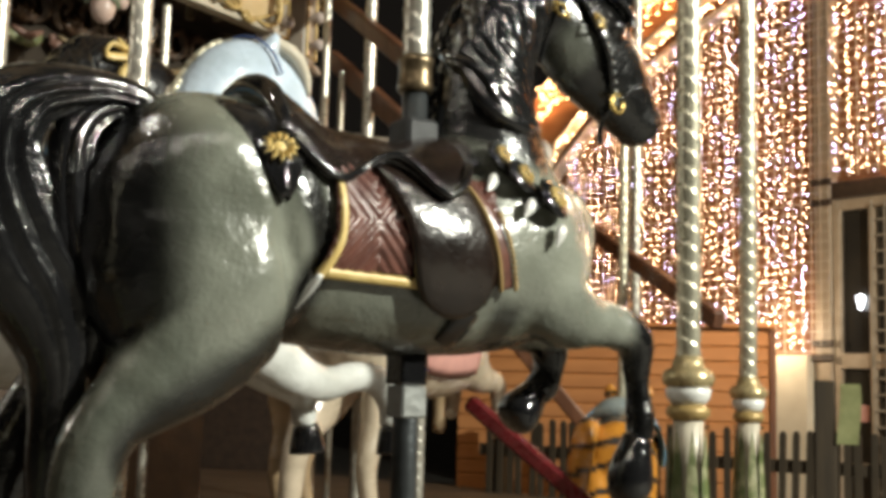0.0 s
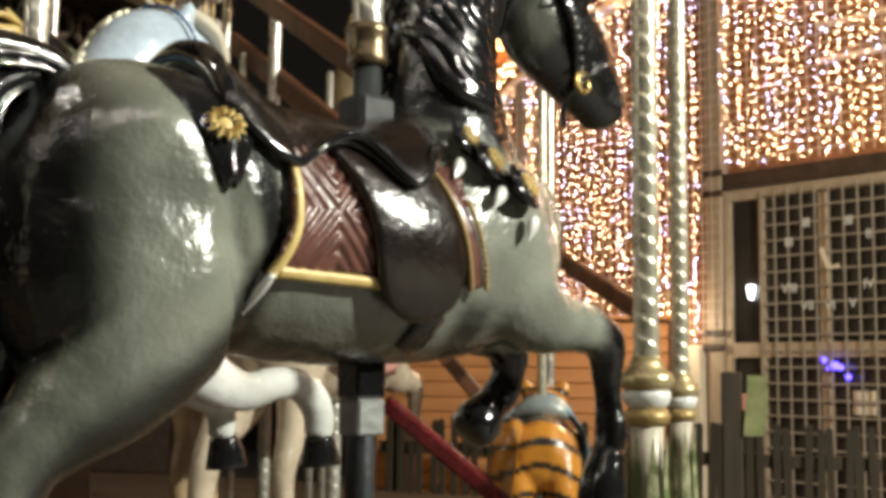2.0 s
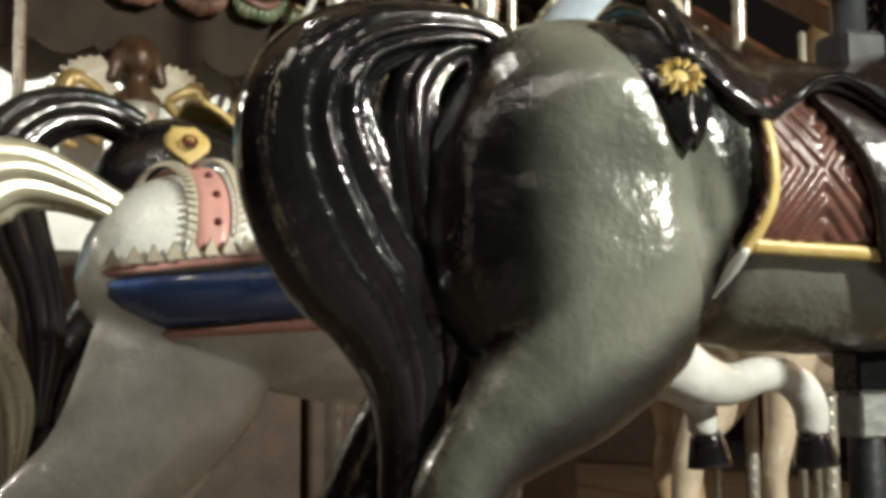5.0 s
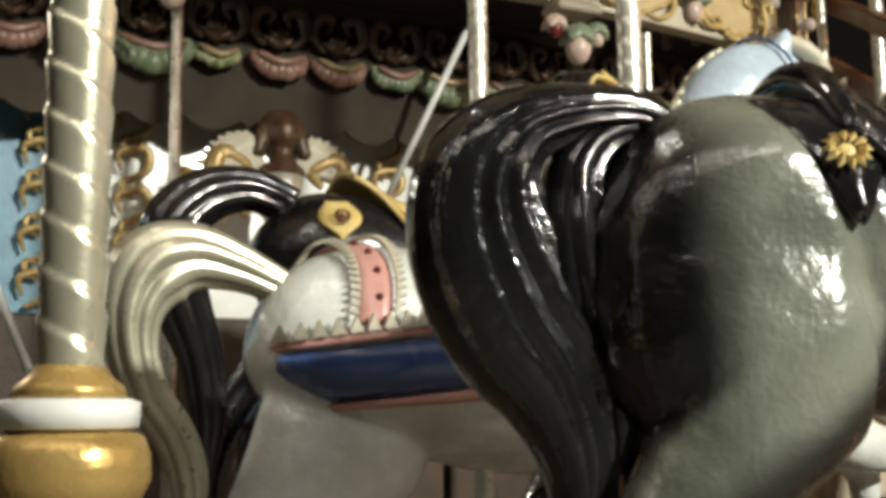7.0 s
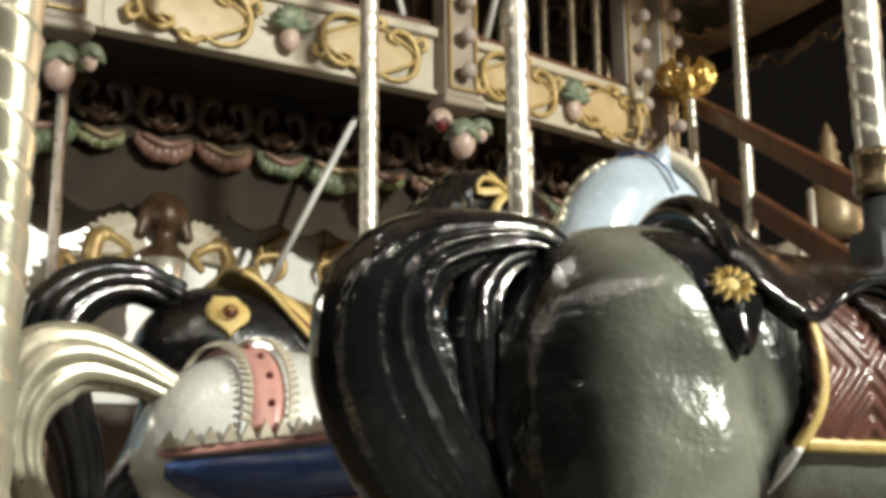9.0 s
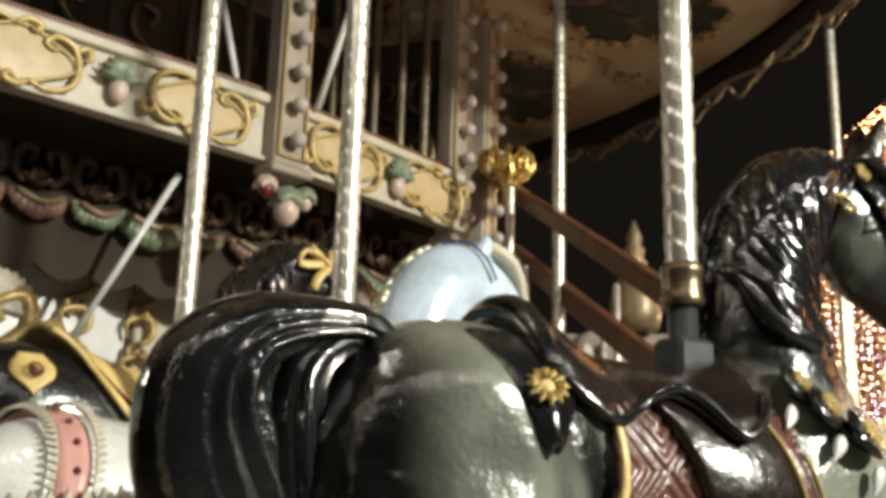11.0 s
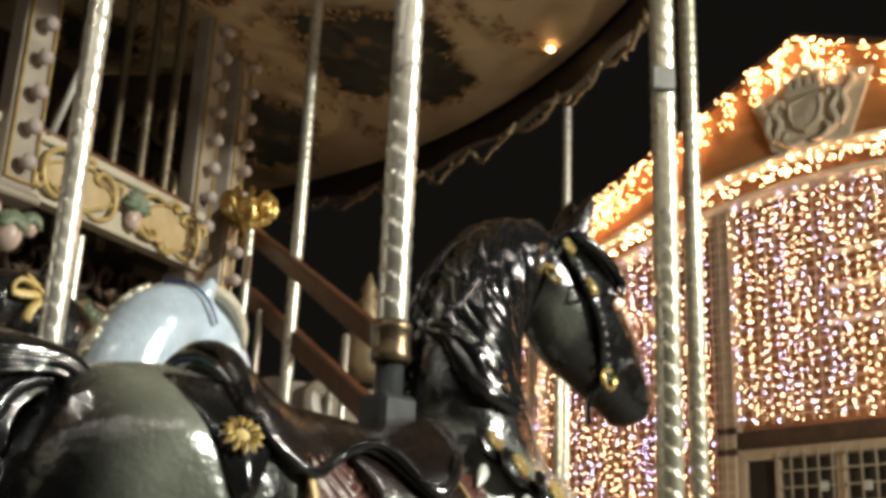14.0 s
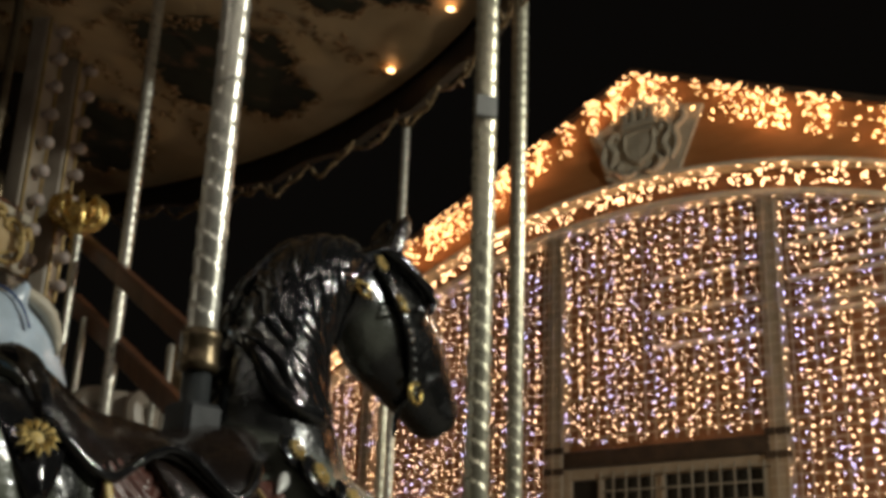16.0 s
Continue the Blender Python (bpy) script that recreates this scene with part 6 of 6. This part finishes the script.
# the black horse with a yellow saddle
KB = shifted(BODY, 0.0, 0.155, 1.0, 0.95)
KN = shifted(NECK, 0.02, 0.145)
KH = shifted(HEAD, 0.03, 0.15)
black = other_horse(pose(-1.20, 3.40, 0, 0, 0, 47), "black lacquered carousel horse with a yellow and red saddle", (0.012, 0.012, 0.014), BLACK, KB, KN, KH,
                    [(shifted(FORE, 0, 0.1), 0.08), (shifted(FORE_FAR, 0, 0.1), -0.08), (shifted(HIND, 0, 0.14), 0.085), (shifted(HIND_FAR, 0, 0.14), -0.085)],
                    [(-0.52, 2.12, 0.045, 0.05), (-0.62, 2.155, 0.05, 0.055), (-0.72, 2.135, 0.062, 0.06), (-0.79, 2.07, 0.07, 0.07), (-0.80, 1.98, 0.068, 0.07), (-0.77, 1.87, 0.06, 0.065), (-0.73, 1.76, 0.05, 0.055), (-0.71, 1.62, 0.04, 0.045), (-0.72, 1.45, 0.012, 0.012)],
                    (0.42, 2.545), "", 0.011, 3.9)


def kat(a, z, lift, side=1):
    return body_at(a, side, z, lift, KB)


rows = []
for i in range(22):
    f = i / 21
    w = 0.050 * (0.55 + 0.45 * smoothstep(f, 0, 0.35)) * (1 - smoothstep(f, 0.45, 1.0) * 0.95)
    rows.append([kat(-0.443 + w * o, 2.118 - 0.098 * f, 0.014) for o in np.linspace(-1, 1, 9)])
sheet_part("rump_patch", rows, 0.010, GOLD_PAINT, black, "yellow pointed patch")
rosette(black, kat(-0.443, 2.074, 0.026), (-0.1, -0.9, 0.4), 0.022, RED, "dark red rosette")
for mat, lo, hi, lift, lab in ((GOLD_PAINT, 0, 78, 0.020, "yellow saddle seat"), (RED, 78, 86, 0.022, "dark red saddle edge"), (GOLD_PAINT, 86, 94, 0.024, "yellow saddle edge")):
    for side in (1, -1):
        rows = []
        for i in range(24):
            f = i / 23
            a = -0.40 + 0.42 * f
            lift2 = lift + 0.035 * (1 - smoothstep(f, 0, 0.3))
            s = 0.35 + 0.55 * smoothstep(f, 0.0, 0.6)
            rows.append([over_back(a, side * d * s, lift2, KB) for d in np.linspace(lo, hi, 9)])
        sheet_part("saddle", rows, 0.014, mat, black, lab)
bm = bmesh.new()
for pts in ([(0.37, -0.07, 2.57), (0.40, -0.09, 2.52), (0.45, -0.09, 2.45), (0.44, -0.08, 2.40)], [(0.44, -0.07, 2.57), (0.42, -0.09, 2.50), (0.38, -0.095, 2.44), (0.37, -0.09, 2.39)], [(0.40, -0.085, 2.52), (0.34, -0.09, 2.54), (0.33, -0.08, 2.49), (0.40, -0.09, 2.50)]):
    tube(bm, spline([(a - 0.06, y, 2.46 + (z - 2.48) * 0.7) for a, y, z in pts], 10), 0.014, 8, 0.5)
part("bow", bm, GOLD_PAINT, black, "yellow ribbon bow")


# ---- the tall capped columns at the platform's edge ----
def column(x, y, zc, s, label, top=4.2, wide=False):
    c = thing("spiral_column", pose(x, y, 0), label, "column", "spiral columns")
    bm = bmesh.new()
    twisted(bm, 0, 0, zc + 0.035 * s, top, 0.0285 * s, 0.0455 * s, 18, 40, 1, 0.085)
    part("shaft", bm, BRASS, c, "twisted brass shaft")
    if wide:
        zt = zc + 0.052
        for nm, prof, mat, lab in (("brass_collar", [(zt - 0.0225, 0.050), (zt - 0.012, 0.046), (zt - 0.004, 0.036), (zt + 0.006, 0.029)], WARMGOLD, "gold collar"),
                                   ("white_ring", [(zt - 0.050, 0.050), (zt - 0.047, 0.060), (zt - 0.026, 0.061), (zt - 0.0228, 0.052)], WHITE, "white painted ring"),
                                   ("gilt_ring", [(zt - 0.125, 0.046), (zt - 0.115, 0.060), (zt - 0.092, 0.071), (zt - 0.070, 0.070), (zt - 0.055, 0.064), (zt - 0.0502, 0.050)], WARMGOLD, "broad gold moulding")):
            bm = bmesh.new()
            lathe(bm, prof, 32)
            part(nm, bm, mat, c, lab)
    else:
        bm = bmesh.new()
        lathe(bm, [(zc - 0.035 * s, 0.045 * s), (zc - 0.028 * s, 0.058 * s), (zc - 0.012 * s, 0.062 * s), (zc + 0.004 * s, 0.056 * s), (zc + 0.012 * s, 0.040 * s), (zc + 0.022 * s, 0.037 * s), (zc + 0.04 * s, 0.031 * s)], 28)
        part("brass_collar", bm, COLLAR, c, "polished brass collar")
        bm = bmesh.new()
        lathe(bm, [(zc - 0.075 * s, 0.038 * s), (zc - 0.066 * s, 0.046 * s), (zc - 0.056 * s, 0.052 * s), (zc - 0.038 * s, 0.054 * s), (zc - 0.034 * s, 0.048 * s)], 28)
        part("white_ring", bm, WHITE, c, "white painted ring")
        bm = bmesh.new()
        lathe(bm, [(zc - 0.110 * s, 0.040 * s), (zc - 0.100 * s, 0.050 * s), (zc - 0.086 * s, 0.052 * s), (zc - 0.074 * s, 0.040 * s)], 28)
        part("gilt_ring", bm, GILT, c, "gilt ring")
    bm = bmesh.new()
    lathe(bm, [(FLOOR - 0.01, 0.060 * s), (zc - 0.40 * s, 0.044 * s), (zc - 0.20 * s, 0.034 * s), (zc - 0.108 * s, 0.036 * s)], 24)
    part("white_shaft", bm, CREAM, c, "white painted lower shaft")
    for k in range(8):
        bm = bmesh.new()
        w = 2 * math.pi * k / 8
        rows = []
        for i in range(12):
            f = i / 11
            z = zc - 0.62 * s + 0.49 * s * f
            r = (0.052 - 0.014 * f) * s + 0.010 * s * math.sin(math.pi * f) + 0.012 * s * max(0, f - 0.8) * 5
            wd = 0.46 * math.sin(math.pi * (0.1 + 0.9 * f) ** 0.8) * (1 + 0.25 * math.sin(9 * f))
            rows.append([(r * math.cos(w + o * wd), r * math.sin(w + o * wd), z + (0.01 if o == 0 else 0)) for o in (-1, -0.5, 0, 0.5, 1)])
        rows += [[(x * 0.9, y * 0.9, z) for x, y, z in r] for r in rows[::-1]]
        grid(bm, rows + rows[:1])
        part("acanthus_leaf", bm, OLIVE, c, "green carved acanthus leaf")
    return c


col = column(0.622, 3.028, 1.585, 1.0, "tall twisted brass column on a white base with green leaves")
bm = bmesh.new()
box(bm, (-0.034, -0.040, 2.915), (0.020, -0.024, 2.975), 0.003)
part("bracket", bm, STEEL_PALE, col, "small steel bracket", smooth=False)
column(1.104, 4.335, 1.553, 1.05, "tall twisted brass column farther round the platform edge")
column(-0.822, 1.475, 1.60, 1.02, "twisted brass column on a gilt and white base", 3.8, True)


# ---- the striped tiger and the figures behind ----
def tiger_paint(c):
    s = math.sin(62 * (c.z + 0.30 * abs(c.y)) + 2.2 * noise.noise(c * 7.0) + 8 * c.x)
    d = smoothstep(s, 0.55, 0.80)
    o = (0.62, 0.26, 0.035)
    return tuple(v * (1 - d) + 0.02 * d for v in o)


tiger = thing("carousel_tiger", pose(0.755, 5.02, -0.02, 0, 0, 78), "orange tiger figure with black stripes and a blue saddle", "carousel animal")
bm = bmesh.new()
htube(bm, [(-0.20, 1.30, 0.06, 0.06), (-0.16, 1.30, 0.12, 0.12), (-0.05, 1.30, 0.15, 0.15), (0.15, 1.31, 0.145, 0.14), (0.45, 1.34, 0.145, 0.13), (0.62, 1.40, 0.13, 0.12), (0.70, 1.45, 0.06, 0.06)], 0, None, 22, 24)
for n in (0.085, -0.085):
    htube(bm, [(-0.06, 1.30, 0.12, 0.075), (-0.10, 1.2, 0.11, 0.078), (-0.13, 1.08, 0.085, 0.07), (-0.12, 0.92, 0.06, 0.055), (-0.10, FLOOR + 0.06, 0.06, 0.05)], n, None, 16, 16)
    htube(bm, [(0.52, 1.36, 0.09, 0.07), (0.55, 1.18, 0.06, 0.055), (0.56, 0.95, 0.05, 0.05), (0.58, FLOOR + 0.06, 0.06, 0.05)], n, None, 14, 14)
htube(bm, [(0.60, 1.38, 0.09, 0.10), (0.72, 1.45, 0.10, 0.105), (0.82, 1.465, 0.10, 0.105), (0.92, 1.43, 0.065, 0.07), (0.97, 1.42, 0.03, 0.03)], 0, None, 14, 18)
for n in (-1, 1):
    htube(bm, [(0.74, 1.52, 0.02, 0.036), (0.74, 1.555, 0.02, 0.032), (0.74, 1.585, 0.008, 0.012)], n * 0.085, None, 6, 10)
skinned("body", skin(bm, 0.012, 4), LACQUER, tiger, tiger_paint)
bm = bmesh.new()
htube(bm, [(-0.12, 1.40, 0.035, 0.035), (-0.21, 1.40, 0.044, 0.048), (-0.25, 1.33, 0.044, 0.05), (-0.255, 1.22, 0.042, 0.048), (-0.25, 1.08, 0.040, 0.044), (-0.25, 0.95, 0.034, 0.036), (-0.27, 0.86, 0.012, 0.012)], -0.09, -0.185, 40, 18)
me = bpy.data.meshes.new("tail")
bm.to_mesh(me)
bm.free()
skinned("tail", me, LACQUER, tiger, tiger_paint, "striped tail")
TB = [(-0.20, 1.30, 0.06, 0.06), (-0.16, 1.30, 0.12, 0.12), (-0.05, 1.30, 0.15, 0.15), (0.15, 1.31, 0.145, 0.14), (0.45, 1.34, 0.145, 0.13), (0.62, 1.40, 0.13, 0.12)]
rows = [[over_back(0.0 + 0.5 * f, d, 0.022 + 0.02 * (1 - smoothstep(f, 0.0, 0.25)), TB) for d in np.linspace(-60, 108, 25)] for f in np.linspace(0, 1, 18)]
sheet_part("saddle_cloth", rows, 0.014, PALEBLUE, tiger, "light blue saddle cloth")
bm = bmesh.new()
tube(bm, [over_back(0.02, d, 0.030, TB) for d in np.linspace(-38, 38, 20)], [0.016 + 0.032 * math.sin(math.pi * i / 19) for i in range(20)], 12)
part("saddle_cantle", bm, SADDLEGREY, tiger, "grey-green carved saddle back")
bm = bmesh.new()
twisted(bm, 0.22, 0, FLOOR + 0.02, 3.2, 0.019, 0.045, 8, 14)
part("pole", bm, BRASS, tiger, "spiral brass pole")

tan = other_horse(pose(-0.31, 5.25, 0, 0, 0, 58), "tan and white carousel horse with a red saddle", (0.50, 0.36, 0.22), CREAM, shifted(BODY, 0, -0.12), shifted(NECK, 0, -0.12), shifted(HEAD, 0, -0.12),
                  [(shifted(FORE, 0, -0.12), 0.08), (shifted(FORE_FAR, 0, -0.12), -0.08), ([(-0.40, 1.62, 0.12, 0.07), (-0.42, 1.45, 0.09, 0.065), (-0.46, 1.33, 0.06, 0.05), (-0.50, 1.22, 0.045, 0.04), (-0.46, 1.08, 0.032, 0.03), (-0.43, 0.98, 0.032, 0.03)], 0.09), ([(-0.38, 1.62, 0.12, 0.07), (-0.36, 1.45, 0.09, 0.065), (-0.36, 1.33, 0.06, 0.05), (-0.40, 1.2, 0.042, 0.04), (-0.38, 1.05, 0.032, 0.03)], -0.11)],
                  None, (0.40, 2.28), "", 0.014, 4.45)
rows = [[over_back(-0.25 + 0.4 * f, d, 0.02, shifted(BODY, 0, -0.12)) for d in np.linspace(-120, 120, 25)] for f in np.linspace(0, 1, 14)]
sheet_part("saddle_cloth", rows, 0.012, RED, tan, "crimson saddle cloth")
cream = other_horse(pose(-0.04, 4.63, 0, 0, 0, 62), "cream carousel horse with raised foreleg and red harness", (0.66, 0.55, 0.42), CREAM, shifted(BODY, 0, -0.11), shifted(NECK, 0, -0.11), shifted(HEAD, 0, -0.11),
                    [(shifted(FORE, 0, -0.11), 0.08), (shifted(FORE_FAR, 0, -0.11), -0.08), ([(-0.40, 1.66, 0.12, 0.07), (-0.44, 1.50, 0.09, 0.06), (-0.48, 1.38, 0.055, 0.045), (-0.52, 1.26, 0.042, 0.036), (-0.49, 1.12, 0.034, 0.032), (-0.47, 1.0, 0.034, 0.032)], 0.09), (shifted(HIND_FAR, 0, -0.11), -0.09)],
                    None, (0.40, 2.29), "", 0.014, 2.2)
rows = [[over_back(-0.35 + 0.5 * f, d, 0.02, shifted(BODY, 0, -0.11)) for d in np.linspace(-120, 120, 25)] for f in np.linspace(0, 1, 14)]
sheet_part("saddle_cloth", rows, 0.012, PINK, cream, "salmon pink saddle cloth")

# plain walls that close the place far behind
bm = bmesh.new()
box(bm, (-14, 19.0, 0), (-2.5, 19.4, 6.0))
tagged(part("backdrop", bm, DARKWOOD, smooth=False), "unlit dark houses across the square", "wall", kind="structure")
